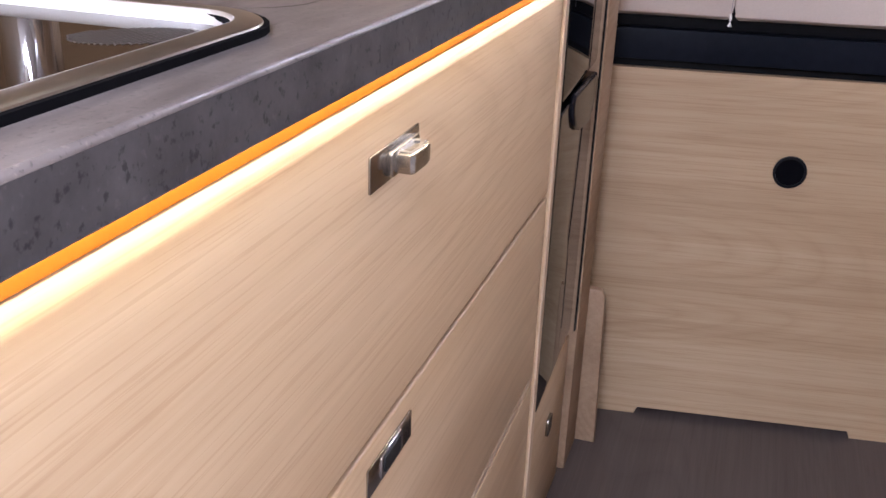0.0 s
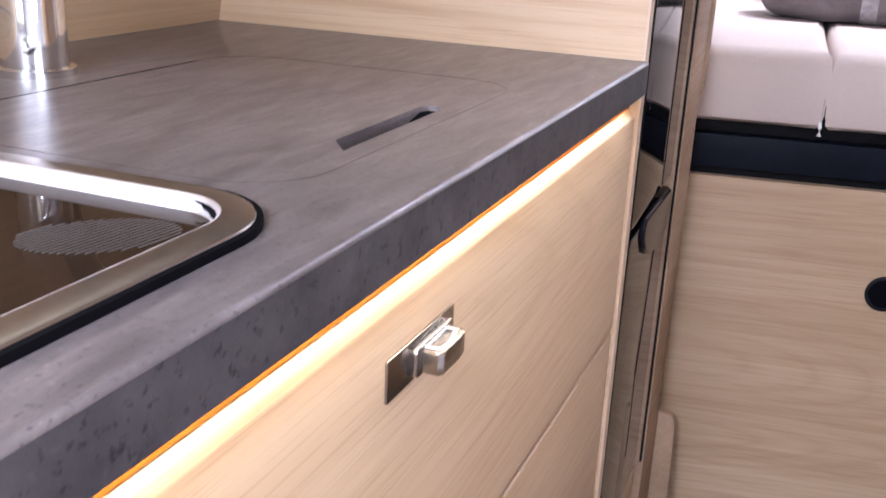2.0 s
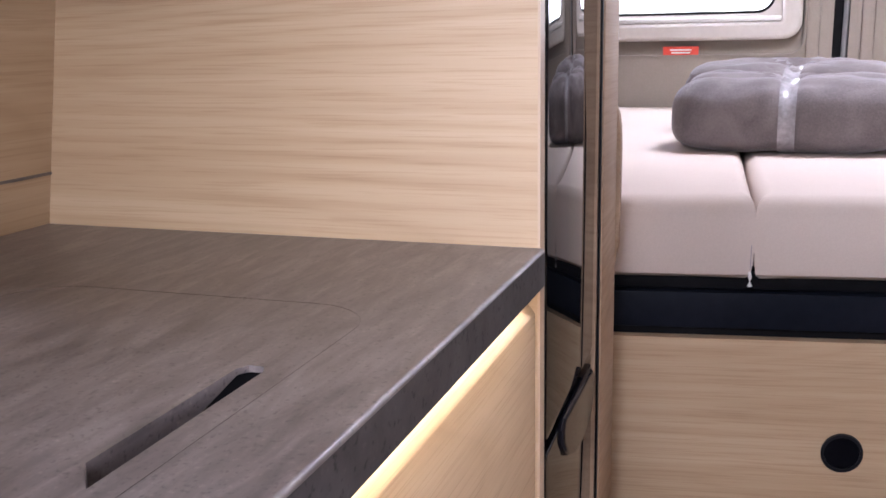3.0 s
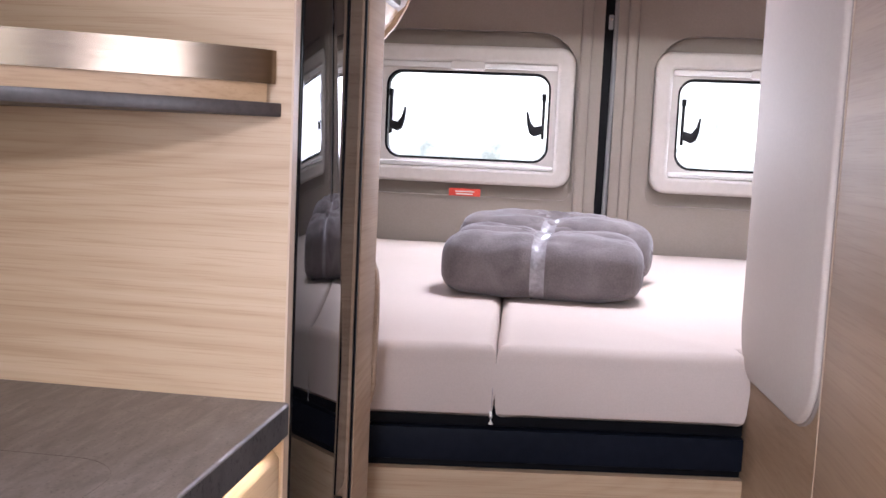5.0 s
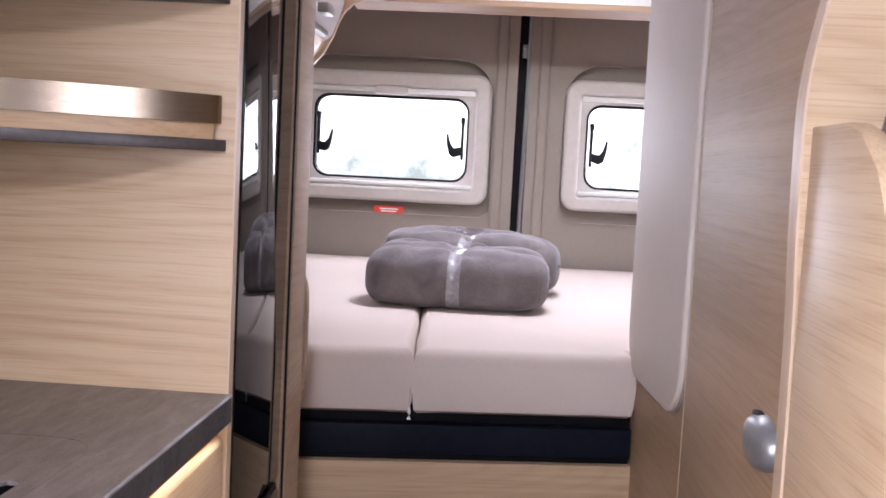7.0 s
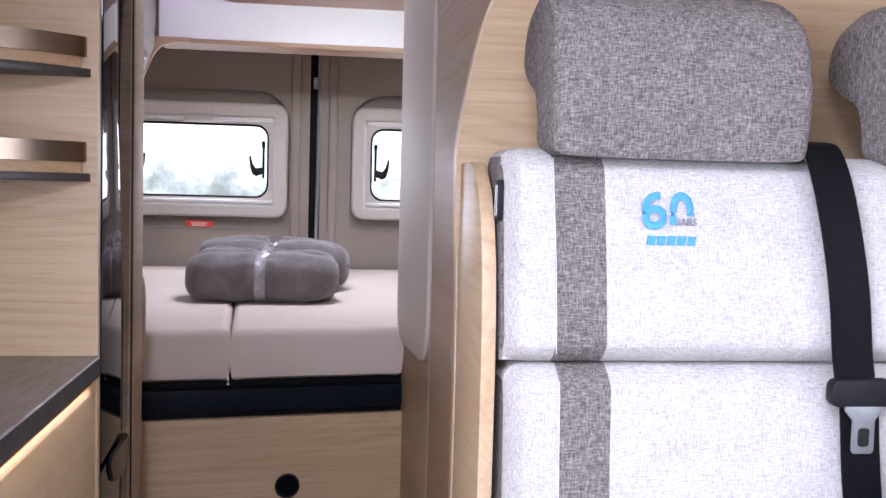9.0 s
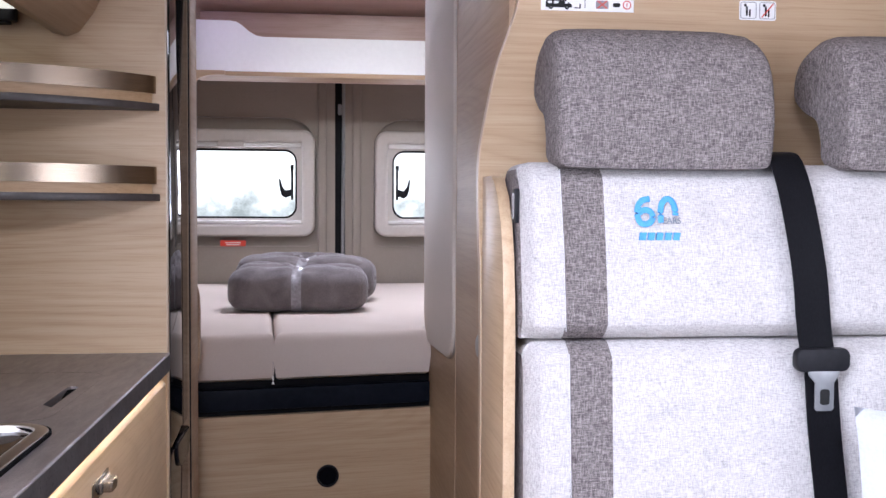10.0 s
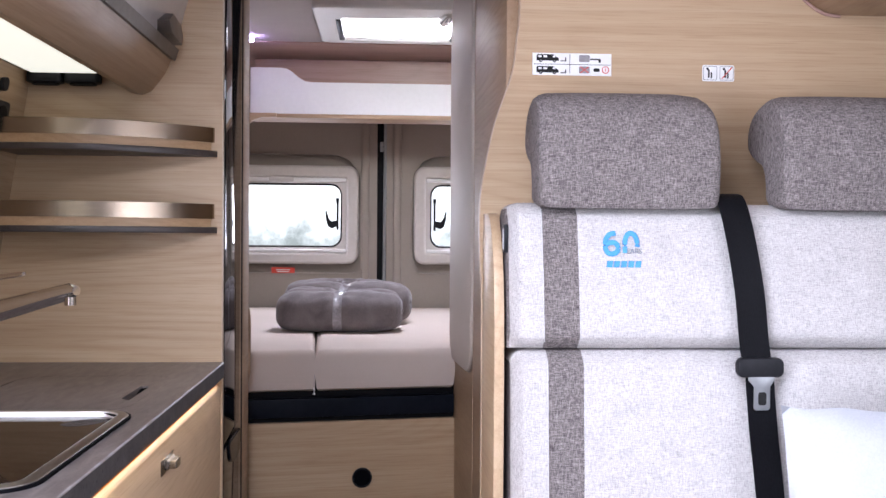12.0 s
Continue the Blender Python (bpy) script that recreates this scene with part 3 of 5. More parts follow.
tap = thing("kitchen_tap", (-0.394, 0.800, WORKTOP), "chrome single-lever kitchen tap on the worktop", "tap")
part("base_ring", tube([(-0.394, 0.800, WORKTOP), (-0.394, 0.800, WORKTOP + 0.006)], 0.031, 24), chrome, tap)
part("body", tube([(-0.394, 0.800, WORKTOP + 0.005), (-0.394, 0.800, WORKTOP + 0.15), (-0.394, 0.800, WORKTOP + 0.158)], [0.026, 0.025, 0.021], 24), chrome, tap)
d = Vector((0.265, -0.175, 0)).normalized()
s0 = Vector((-0.394, 0.800, 1.035))
part("spout", tube([s0, s0 + d * 0.11 + Vector((0, 0, 0.020)), s0 + d * 0.302 + Vector((0, 0, 0.062)), s0 + d * 0.318 + Vector((0, 0, 0.064))], [0.021, 0.019, 0.0135, 0.008], 16), chrome, tap)
tip = s0 + d * 0.304 + Vector((0, 0, 0.060))
part("aerator", tube([tip, tip - Vector((0, 0, 0.020))], 0.009, 14), nickel, tap)
part("lever", tube([s0 + Vector((0, 0, 0.052)), s0 + d * 0.07 + Vector((0, 0, 0.074)), s0 + d * 0.19 + Vector((0, 0, 0.087))], [0.010, 0.006, 0.004], 12), chrome, tap)

cabinet = thing("kitchen_cabinet", (-0.27, 0.5, 0), "oak-look kitchen drawer cabinet with a warm light strip below the worktop", "cabinet")
part("carcass", box(bmesh.new(), BACK + 0.003, -0.016, KITCHEN_Y0, PANEL_Y - 0.002, 0.06, WORKTOP - 0.036), rubber, cabinet, "dark carcass behind the drawer fronts")
part("plinth", box(bmesh.new(), -0.50, -0.06, KITCHEN_Y0, PANEL_Y - 0.002, 0.0, 0.06), black_plastic, cabinet)
part("light_channel", box(bmesh.new(), -0.0155, -0.0010, KITCHEN_Y0, PANEL_Y - 0.003, 0.8618, WORKTOP - 0.0315), channel_amber, cabinet, "amber-coloured channel behind the strip")
part("light_strip", box(bmesh.new(), 0.0055, 0.0098, KITCHEN_Y0, PANEL_Y - 0.03, WORKTOP - 0.0333, WORKTOP - 0.0312), led_warm, cabinet, "glowing warm light strip")


def knob(parent, y, z, out):
    """A push-lock plate, with its knob out or pressed in."""
    plate = part("handle_plate", box(bmesh.new(), 0.0050, 0.0070, y - 0.045, y + 0.045, z - 0.0125, z + 0.0125, 0.0008), nickel, parent, "flat satin nickel plate")
    if out:
        part("collar", slab(rounded(y - 0.018, y + 0.034, z - 0.0088, z + 0.0088, 0.003), 0.0070, 0.0115, "x", 0.001), nickel, parent, "nickel collar")
        b = slab([(0.0100, y - 0.013), (0.0215, y - 0.013), (0.0240, y - 0.010), (0.0245, y + 0.012), (0.0235, y + 0.021), (0.0200, y + 0.027), (0.0100, y + 0.028)], z - 0.0068, z + 0.0068, "z", 0.0015)
        part("knob", b, nickel, parent, "polished push-lock knob standing out")
        part("knob_inlay", ring([(0.0110, y - 0.010), (0.0215, y - 0.010), (0.0225, y + 0.008), (0.0190, y + 0.024), (0.0110, y + 0.024)], [(0.0130, y - 0.006), (0.0195, y - 0.006), (0.0202, y + 0.007), (0.0170, y + 0.019), (0.0130, y + 0.019)], z + 0.0067, z + 0.0075), chrome, parent)
    else:
        part("collar", slab(rounded(y - 0.022, y + 0.022, z - 0.010, z + 0.010, 0.003), 0.0067, 0.0080, "x"), chrome, parent, "chrome collar")
        part("knob", slab(rounded(y - 0.016, y + 0.016, z - 0.007, z + 0.007, 0.002), 0.0077, 0.0090, "x"), ink, parent, "knob pressed flush")


for z0, z1, push, ky in ((0.6165, 0.8635, True, 0.664), (0.362, 0.6105, False, 0.664), (0.075, 0.348, False, 0.664)):
    if push:
        prof = [(-0.0135, z0), (0.0035, z0), (0.0050, z0 + 0.0015), (0.0050, z1 - 0.0125), (0.0043, z1 - 0.0105), (-0.0012, z1 - 0.0040), (-0.0030, z1 - 0.0030), (-0.0135, z1 - 0.0030)]
        b = slab(prof, KITCHEN_Y0, PANEL_Y - 0.0015, "y")
    else:
        b = box(bmesh.new(), -0.0135, 0.0050, KITCHEN_Y0, PANEL_Y - 0.0015, z0, z1, 0.003, 3)
    front = part("drawer_front", b, oak_y, cabinet, "oak-look drawer front with rounded edges, closed")
    knob(front, ky, (0.8135 if push else z1 - 0.030), push)
part("rail", box(bmesh.new(), -0.0125, 0.0045, KITCHEN_Y0, PANEL_Y - 0.0015, 0.350, 0.360, 0.001), oak_edge, cabinet, "light strip between the drawers")

# corner shelves on the end panel, each with a bent steel rail
outline = [(-0.003, 1.199), (-0.012, 1.185), (-0.055, 1.145), (-0.10, 1.112), (-0.16, 1.076), (-0.22, 1.050), (-0.28, 1.036), (-0.34, 1.033), (-0.40, 1.040), (-0.47, 1.052)]
front = [(p.x, p.y) for p in lerp_path([(x, y, 0) for x, y in outline], 4)]
for z in (1.3585, 1.1925):
    shelf = thing("corner_shelf", (-0.3, 1.1, z), "small dark curved corner shelf with a bent steel rail", "shelf", "corner shelves")
    wx = wall_x(z) + 0.003
    board = [q for q in front if q[0] > wx + 0.004]
    board.append((wx, board[-1][1] + 0.001))
    part("board", slab(board + [(wx, 1.199)], z, z + 0.013, "z", 0.0008), laminate, shelf, "dark stone-look shelf board")
    part("rail", strip([(x - 0.007, y - 0.0005) for x, y in board[0:-2]], z + 0.031, z + 0.063, 0.0025), steel, shelf, "brushed steel rail strip")
    part("lining", strip([(x - 0.011, y + 0.004) for x, y in board[3:-2]], z + 0.013, z + 0.031, 0.006), oak_lip, shelf, "wooden lip behind the rail")

# overhead cabinet above the worktop
over = thing("overhead_cabinet", (-0.35, 0.4, 1.49), "overhead cabinet with a white flap, oak body and light panel underneath", "cabinet")
prof = [(-0.502, 1.535), (-0.245, 1.535), (-0.215, 1.515), (-0.19, 1.497), (-0.165, 1.491), (-0.145, 1.499), (-0.118, 1.535), (-0.108, 1.556), (-0.10, 1.575), (-0.12, 1.60), (-0.12, CEIL - 0.002), (-0.502, CEIL - 0.002)]
part("body", slab(prof, KITCHEN_Y0, PANEL_Y - 0.001, "y"), oak_over_shade, over, "oak-look rounded body")
part("flap", slab([(-0.119, 1.592), (-0.098, 1.588), (-0.082, 1.64), (-0.066, 1.70), (-0.06, 1.78), (-0.064, 1.88), (-0.075, CEIL - 0.004), (-0.119, CEIL - 0.004)], KITCHEN_Y0, PANEL_Y - 0.002, "y", 0.002), white_lacquer, over, "glossy white flap")
part("trim_rail", slab([(-0.118, 1.572), (-0.094, 1.566), (-0.086, 1.590), (-0.112, 1.598)], KITCHEN_Y0, PANEL_Y - 0.002, "y"), bronze, over, "dark grey-brown trim rail")
part("handle", slab([(1.010, 1.614), (1.035, 1.594), (1.135, 1.588), (1.145, 1.606), (1.122, 1.630), (1.050, 1.636)], -0.105, -0.066, "x", 0.003), bronze, over, "dark brown-grey push handle")
part("light_panel", box(bmesh.new(), -0.386, -0.244, -0.20, 1.158, 1.530, 1.5348), led_white, over, "bright diffuser of the light")
sockets = thing("socket_strip", (-0.38, 1.15, 1.51), "black double socket strip under the overhead cabinet", "socket")
for x in (-0.362, -0.284):
    part("socket", slab(rounded(x - 0.0375, x + 0.0375, 1.160, 1.196, 0.012), 1.511, 1.5345, "z", 0.003), black_plastic, sockets)
    part("slider", slab(rounded(x - 0.027, x + 0.027, 1.166, 1.190, 0.008), 1.507, 1.511, "z"), rubber, sockets)
wall_socket = thing("wall_socket", (-0.418, 1.056, 1.39), "black wall socket on the oak cladding", "socket")


def on_wall(bm):
    """Lean a flat fitting with the cladding."""
    for v in bm.verts:
        v.co.x += wall_x(v.co.z)
    return bm


part("plate", on_wall(slab(rounded(1.015, 1.098, 1.388, 1.456, 0.010), 0.0004, 0.010, "x", 0.003)), black_plastic, wall_socket)
part("insert", on_wall(tube([(0.009, 1.056, 1.422), (0.013, 1.056, 1.422)], 0.024, 20)), rubber, wall_socket)
light_switch = thing("light_switch", (-0.405, 1.058, 1.487), "small round black switch on the oak cladding", "switch")
part("button", on_wall(tube([(0.0004, 1.058, 1.489), (0.010, 1.058, 1.489)], 0.014, 20)), black_plastic, light_switch)

bench_over = thing("bench_overhead_cabinet", (1.25, 0.2, 1.612), "oak-look overhead cabinet with a rounded lower edge above the bench", "cabinet")
prof = [(1.100, CEIL - 0.002), (1.105, 1.74), (1.126, 1.675), (1.147, 1.645), (1.168, 1.628), (1.190, 1.616), (1.220, 1.612), (RIGHT - 0.002, 1.612), (RIGHT - 0.002, CEIL - 0.002)]
part("body", slab(prof, -0.30, 0.8375, "y"), oak_over_shade, bench_over)
lip = [(x - 0.004, 0.834, z - 0.003) for x, z in prof[1:7]]
part("edge_trim", tube([tuple(q) for q in lerp_path(lip, 4)], 0.003, 8), walnut, bench_over, "brown edge trim against the partition")

# fridge tower between the upright panels
FR0, FR1 = 1.219, 1.5025
fridge = thing("fridge", (-0.2, 1.36, 0.275), "tall black glossy fridge built in between oak panels", "fridge")
part("body", box(bmesh.new(), BACK, -0.016, FR0, FR1, 0.275, 1.86), black_plastic, fridge)
for name, z0, z1, label in (("upper_door", 0.722, 1.85, "black mirror-gloss upper door"), ("lower_door", 0.284, 0.708, "black mirror-gloss lower door")):
    bm = slab(rounded(FR0 + 0.001, FR1 - 0.001, z0, z1, 0.012, 6), -0.015, 0.004, "x", 0.002, 3)
    for v in bm.verts:
        v.co.x += 0.004 - 0.026 * (v.co.y - 1.36) + 0.003 * (v.co.z - 1.3)
    part(name, bm, black_gloss, fridge, label)
part("side_strip", box(bmesh.new(), -0.030, 0.0058, FR1 + 0.0004, FR1 + 0.0060, 0.275, 1.86, 0.0003), oak_post, fridge, "brown strip beside the doors")
part("gasket", box(bmesh.new(), -0.030, 0.0082, FR1 + 0.0062, FR1 + 0.0132, 0.275, 1.86, 0.0003), rubber, fridge, "black joint beside the post")
grip = [(1.290, 0.706), (1.294, 0.690), (1.318, 0.668), (1.352, 0.656), (1.400, 0.652), (1.440, 0.660), (1.462, 0.682), (1.466, 0.706), (1.452, 0.716), (1.300, 0.716)]
part("handle", slab(grip, 0.004, 0.013, "x", 0.004, 4), grip_black, fridge, "black grip")
cupboard = thing("fridge_plinth", (-0.2, 1.36, 0), "oak-look panel below the fridge", "panel")
part("board", box(bmesh.new(), BACK, 0.0, FR0, FR1, 0.0, 0.270, 0.002), oak_y, cupboard)
part("latch", slab(rounded(1.36, 1.39, 0.16, 0.190, 0.005), 0.0, 0.004, "x"), nickel, cupboard, "small metal latch")
structure("post", box(bmesh.new(), BACK, 0.0105, 1.5160, 1.614, 0.0, CEIL, 0.002), oak_post, "oak-look upright beside the fridge", "post")
guard = thing("bed_side_board", (0.018, 1.64, 0.0), "narrow oak-look board with a round top beside the bed", "board")
part("board", slab([(0.0, 0.79), (0.009, 0.80), (0.0140, 0.825), (0.0150, 0.945), (0.0140, 0.975), (0.0115, 0.992), (0.007, 1.004), (0.0, 1.008)], 1.616, 1.632, "y", 0.0015), oak_post, guard)
part("lower_board", slab([(0.0, 0.0), (0.046, 0.0), (0.038, 0.285), (0.0355, 0.298), (0.030, 0.305), (0.0, 0.307)], 1.616, 1.632, "y", 0.003), oak_post, guard)

# ---- bed ----
ANG = math.tan(radians(8.7))


def front_y(x):
    return 1.733 + ANG * x


base = thing("bed", (0.3, 1.75, 0), "fixed bed with oak-look box front and black steel frame", "bed")
outline = [(-0.02, 0.0), (0.100, 0.0), (0.106, 0.014), (0.490, 0.014), (0.496, 0.0), (0.571, 0.0), (0.571, 0.669), (-0.02, 0.669)]
bm = slab(outline, 0.0, 0.018, "y", 0.0)
for v in bm.verts:
    v.co.y += front_y(v.co.x)
panel = part("front_panel", bm, oak_bed, base, "oak-look front panel with a cut-out at the floor")
hx, hz = 0.306, 0.509
hy = front_y(hx)


def along_front(bm):
    """Lean a flat fitting into the plane of the angled bed front."""
    for v in bm.verts:
        v.co.y += ANG * (v.co.x - hx)
    return bm


# nothing is cut here: a black disc gives the darkness inside the hole
part("finger_hole", along_front(tube([(hx, hy - 0.003, hz), (hx, hy + 0.012, hz)], 0.0245, 28)), deep_black, panel, "black disc for the dark of the finger hole")
bm = ring([(hx + 0.028 * math.cos(a * math.pi / 14), hz + 0.028 * math.sin(a * math.pi / 14)) for a in range(28)], [(hx + 0.0235 * math.cos(a * math.pi / 14), hz + 0.0235 * math.sin(a * math.pi / 14)) for a in range(28)], hy - 0.0055, hy + 0.006, "y")
part("hole_ring", along_front(bm), black_plastic, panel, "black plastic ring")
part("cavity", box(bmesh.new(), -0.2, 0.59, 1.87, 1.88, 0.0, 0.655), black_plastic, base)
for z0, z1, dy, mat in ((0.662, 0.684, 0.020, rubber), (0.682, 0.734, 0.004, black_steel), (0.734, 0.762, 0.022, rubber)):
    bm = box(bmesh.new(), -0.49, 0.567, 0.0, 0.03, z0 + 0.001, z1, 0.001)
    for v in bm.verts:
        v.co.y += front_y(v.co.x) + dy
    part("frame_bar", bm, mat, base, "black steel bar")
part("deck", box(bmesh.new(), -0.58, 1.34, 2.12, 3.34, 0.70, 0.761), black_plastic, base)


def soft_block(outline, z0, z1, r, seed, amp=0.004):
    """A cushion over an outline, with soft rounded edges and slight unevenness."""
    bm = bmesh.new()
    c = Vector((sum(p[0] for p in outline) / len(outline), sum(p[1] for p in outline) / len(outline)))
    dense = []
    for i, p in enumerate(outline):
        q = outline[(i + 1) % len(outline)]
        k = max(1, int(math.hypot(q[0] - p[0], q[1] - p[1]) / 0.04))
        dense += [(p[0] + (q[0] - p[0]) * j / k, p[1] + (q[1] - p[1]) * j / k) for j in range(k)]
    m = len(dense)
    normals = []
    for i in range(m):
        a, b = dense[i - 1], dense[(i + 1) % m]
        d2 = Vector((b[1] - a[1], a[0] - b[0])).normalized()
        normals.append(d2)
    area2 = sum(dense[i][0] * dense[(i + 1) % m][1] - dense[(i + 1) % m][0] * dense[i][1] for i in range(m))
    sign = 1 if area2 > 0 else -1
    levels = []
    for k in range(5):
        a = math.pi / 2 * k / 4
        levels.append((z0 + r * (1 - math.sin(a)) * 0.5, r * 0.5 * (1 - math.cos(math.pi / 2 - a))))
    rows_def = [(z0, 0.012), (z0 + 0.006, 0.003), (z0 + 0.02, 0.0), ((z0 + z1) / 2, -0.003), (z1 - r, 0.0)]
    for k in range(1, 7):
        a = math.pi / 2 * k / 6
        rows_def.append((z1 - r + r * math.sin(a), r * (1 - math.cos(a))))
    rows = []
    for z, inset in rows_def:
        row = []
        for p, nn in zip(dense, normals):
            x, y = p[0] - sign * nn.x * inset, p[1] - sign * nn.y * inset
            w = noise.noise(Vector((x * 6 + seed, y * 6, z * 9)))
            row.append(bm.verts.new((x + sign * nn.x * w * amp, y + sign * nn.y * w * amp, z + w * amp * (1 if z > z0 + 0.03 else 0.2))))
        rows.append(row)
    for a, b in zip(rows, rows[1:]):
        for i in range(m):
            bm.faces.new((a[i], a[(i + 1) % m], b[(i + 1) % m], b[i]))
    bm.faces.new(rows[0])
    bm.faces.new(rows[-1])
    bmesh.ops.recalc_face_normals(bm, faces=bm.faces[:])
    return bm


SPLIT = 0.172


def split_x(y):
    """The joint between the halves, running slightly askew to the rear."""
    return SPLIT + 0.004 - 0.066 * (y - 1.76)


fy = front_y(SPLIT) - 0.004
left_bed = thing("mattress", (-0.2, 2.6, 0.755), "cream jersey-covered mattress half on the bed frame", "mattress", "bed mattresses")
part("cushion", soft_block([(-0.58, front_y(-0.02) - 0.004), (-0.02, front_y(-0.02) - 0.004), (split_x(fy) - 0.0012, fy), (split_x(3.34) - 0.001, 3.38), (-0.58, 3.38)], 0.756, 0.870, 0.022, 1.0, 0.0025), mattress_mat, left_bed)
right_bed = thing("mattress", (0.7, 2.6, 0.755), "cream jersey-covered mattress half beside the padded panel", "mattress", "bed mattresses")
part("cushion", soft_block([(split_x(fy) + 0.0012, fy), (0.566, front_y(0.566) - 0.004), (0.562, 1.870), (1.34, 1.872), (1.34, 3.38), (split_x(3.34) + 0.001, 3.38)], 0.756, 0.870, 0.022, 5.0, 0.0025), mattress_mat, right_bed)
zip_line = [(SPLIT + 0.0008, front_y(SPLIT) - 0.0062, 0.770), (SPLIT + 0.0012, front_y(SPLIT) - 0.0062, 0.800), (SPLIT + 0.0012, front_y(SPLIT) - 0.0062, 0.822)]
part("zip", tube(zip_line, [0.0004, 0.0006, 0.0003], 6), satin, right_bed, "fine grey zip in the joint")
tail_pts = [(SPLIT, front_y(SPLIT) - 0.0075, 0.768), (SPLIT + 0.001, front_y(SPLIT) - 0.010, 0.760), (SPLIT + 0.001, front_y(SPLIT) - 0.010, 0.748)]
part("zip_tag", tube(tail_pts, [0.002, 0.003, 0.004], 8), white_plastic, right_bed, "pale zip tag at the seam")


def plush_wave(p, seed):
    """Soft unevenness of thick plush."""
    q = Vector((p[0] * 16 + seed, p[1] * 16, p[2] * 16))
    return 0.0045 * noise.noise(q) + 0.0016 * noise.noise(q * 3.1)


def blanket(centre, width, depth, height, turn, seed, lobes, label):
    """A plush blanket folded over and rolled, drawn together in the middle by a satin ribbon."""
    ob = thing("rolled_blanket", (centre[0], centre[1], 0.870), label, "blanket", "rolled blankets")
    rot = Matrix.Rotation(radians(turn), 3, "Z")

    def put(p):
        p = rot @ Vector(p)
        return Vector((centre[0] + p.x, centre[1] + p.y, 0.869 + max(p.z, 0.001)))

    def surface(u, a, out=0.0):
        ca, sa = math.cos(a), math.sin(a)
        px = abs(ca) ** (0.72 if sa > 0 else 0.5) * (1 if ca >= 0 else -1)
        pz = abs(sa) ** (0.74 if sa > 0 else 0.55) * (1 if sa >= 0 else -1)
        top = max(0.0, sa) ** 0.7
        end = (1 - min(1.0, abs(u)) ** 6) ** 0.42
        tie = math.exp(-(u / 0.10) ** 2)
        r = (0.22 + 0.78 * end) * (1 - tie * (0.035 + 0.13 * top))
        # folds drawn towards the ribbon
        r += 0.040 * top * math.exp(-(u / 0.30) ** 2) * math.sin(9 * a + 5 * abs(u) + seed) * (1 - tie)
        p = (u * width / 2, -px * (depth / 2 * r + out), pz * (height / 2 * r + out) + height / 2)
        w = plush_wave(p, seed) * (1 if out == 0.0 else 0.6)
        return put((p[0], p[1] - px * w, p[2] + pz * w))

    def skin(us, steps, out):
        bm = bmesh.new()
        rows = [[bm.verts.new(surface(u, 2 * math.pi * j / steps, out)) for j in range(steps)] for u in us]
        for r0, r1 in zip(rows, rows[1:]):
            for j in range(steps):
                bm.faces.new((r0[j], r0[(j + 1) % steps], r1[(j + 1) % steps], r1[j]))
        if out == 0.0:
            bm.faces.new(rows[0])
            bm.faces.new(rows[-1])
        bmesh.ops.recalc_face_normals(bm, faces=bm.faces[:])
        return bm

    part("roll", skin([math.sin(math.pi / 2 * (-1 + i / 45)) for i in range(91)], 80, 0.0), plush, ob)
    part("ribbon", skin([-0.070, -0.068, -0.03, 0.0, 0.03, 0.068, 0.070], 80, 0.0030), satin, ob, "shiny grey satin ribbon")
    # the laps folded over the top, narrowing to the knot
    for lx, ly, lz, rx, ry, rz, spin in lobes:
        bm = bmesh.new()
        n, m = 30, 40
        rows = []
        tilt = Matrix.Rotation(radians(spin), 3, "Z")
        for i in range(n + 1):
            th = math.pi * i / n
            row = []
            for j in range(m):
                ph = 2 * math.pi * j / m
                e = [math.sin(th) * math.cos(ph), math.sin(th) * math.sin(ph), math.cos(th)]
                e = [abs(k) ** 0.72 * (1 if k >= 0 else -1) for k in e]
                q = tilt @ Vector((e[0] * rx, e[1] * ry, e[2] * rz)) + Vector((lx, ly, lz))
                near = math.exp(-math.hypot(q.x, q.y - 0.02) / 0.045)
                crease = 0.0065 * math.sin(11 * math.atan2(q.y - 0.02, q.x) + seed) * (0.35 + near) * max(0.0, e[2])
                q.z += crease + plush_wave(q, seed + lx) - 0.020 * near * max(0.0, e[2])
                row.append(bm.verts.new(put(q)))
            rows.append(row)
        for r0, r1 in zip(rows, rows[1:]):
            for j in range(m):
                bm.faces.new((r0[j], r0[(j + 1) % m], r1[(j + 1) % m], r1[j]))
        bmesh.ops.remove_doubles(bm, verts=bm.verts[:], dist=0.0002)
        bmesh.ops.recalc_face_normals(bm, faces=bm.faces[:])
        part("fold", bm, plush, ob)
    # the coiled end of the roll
    coil = []
    for k in range(34):
        a = 0.5 * k
        r = 0.008 + 0.0013 * k
        coil.append(put((width / 2 * 0.975 + 0.004 - 0.0004 * k, r * math.cos(a) * 1.15 - 0.01, height * 0.48 + r * math.sin(a))))
    part("rolled_end", tube(coil, 0.0055, 8), plush, ob, "coiled end of the roll")
    return ob


blanket((0.220, 2.325), 0.418, 0.220, 0.136, -3, 2.0, ((-0.092, 0.040, 0.108, 0.100, 0.092, 0.036, 7), (0.098, 0.046, 0.104, 0.098, 0.092, 0.036, -7), (0.005, 0.10, 0.085, 0.185, 0.070, 0.040, 0)), "folded grey plush blanket tied with a satin ribbon on the bed")
blanket((0.236, 2.640), 0.466, 0.220, 0.150, -9, 8.0, ((-0.110, -0.020, 0.118, 0.112, 0.085, 0.034, 14), (0.085, -0.010, 0.120, 0.125, 0.085, 0.034, -16), (-0.03, 0.06, 0.125, 0.170, 0.060, 0.036, 4)), "second folded grey plush blanket lying behind the first")

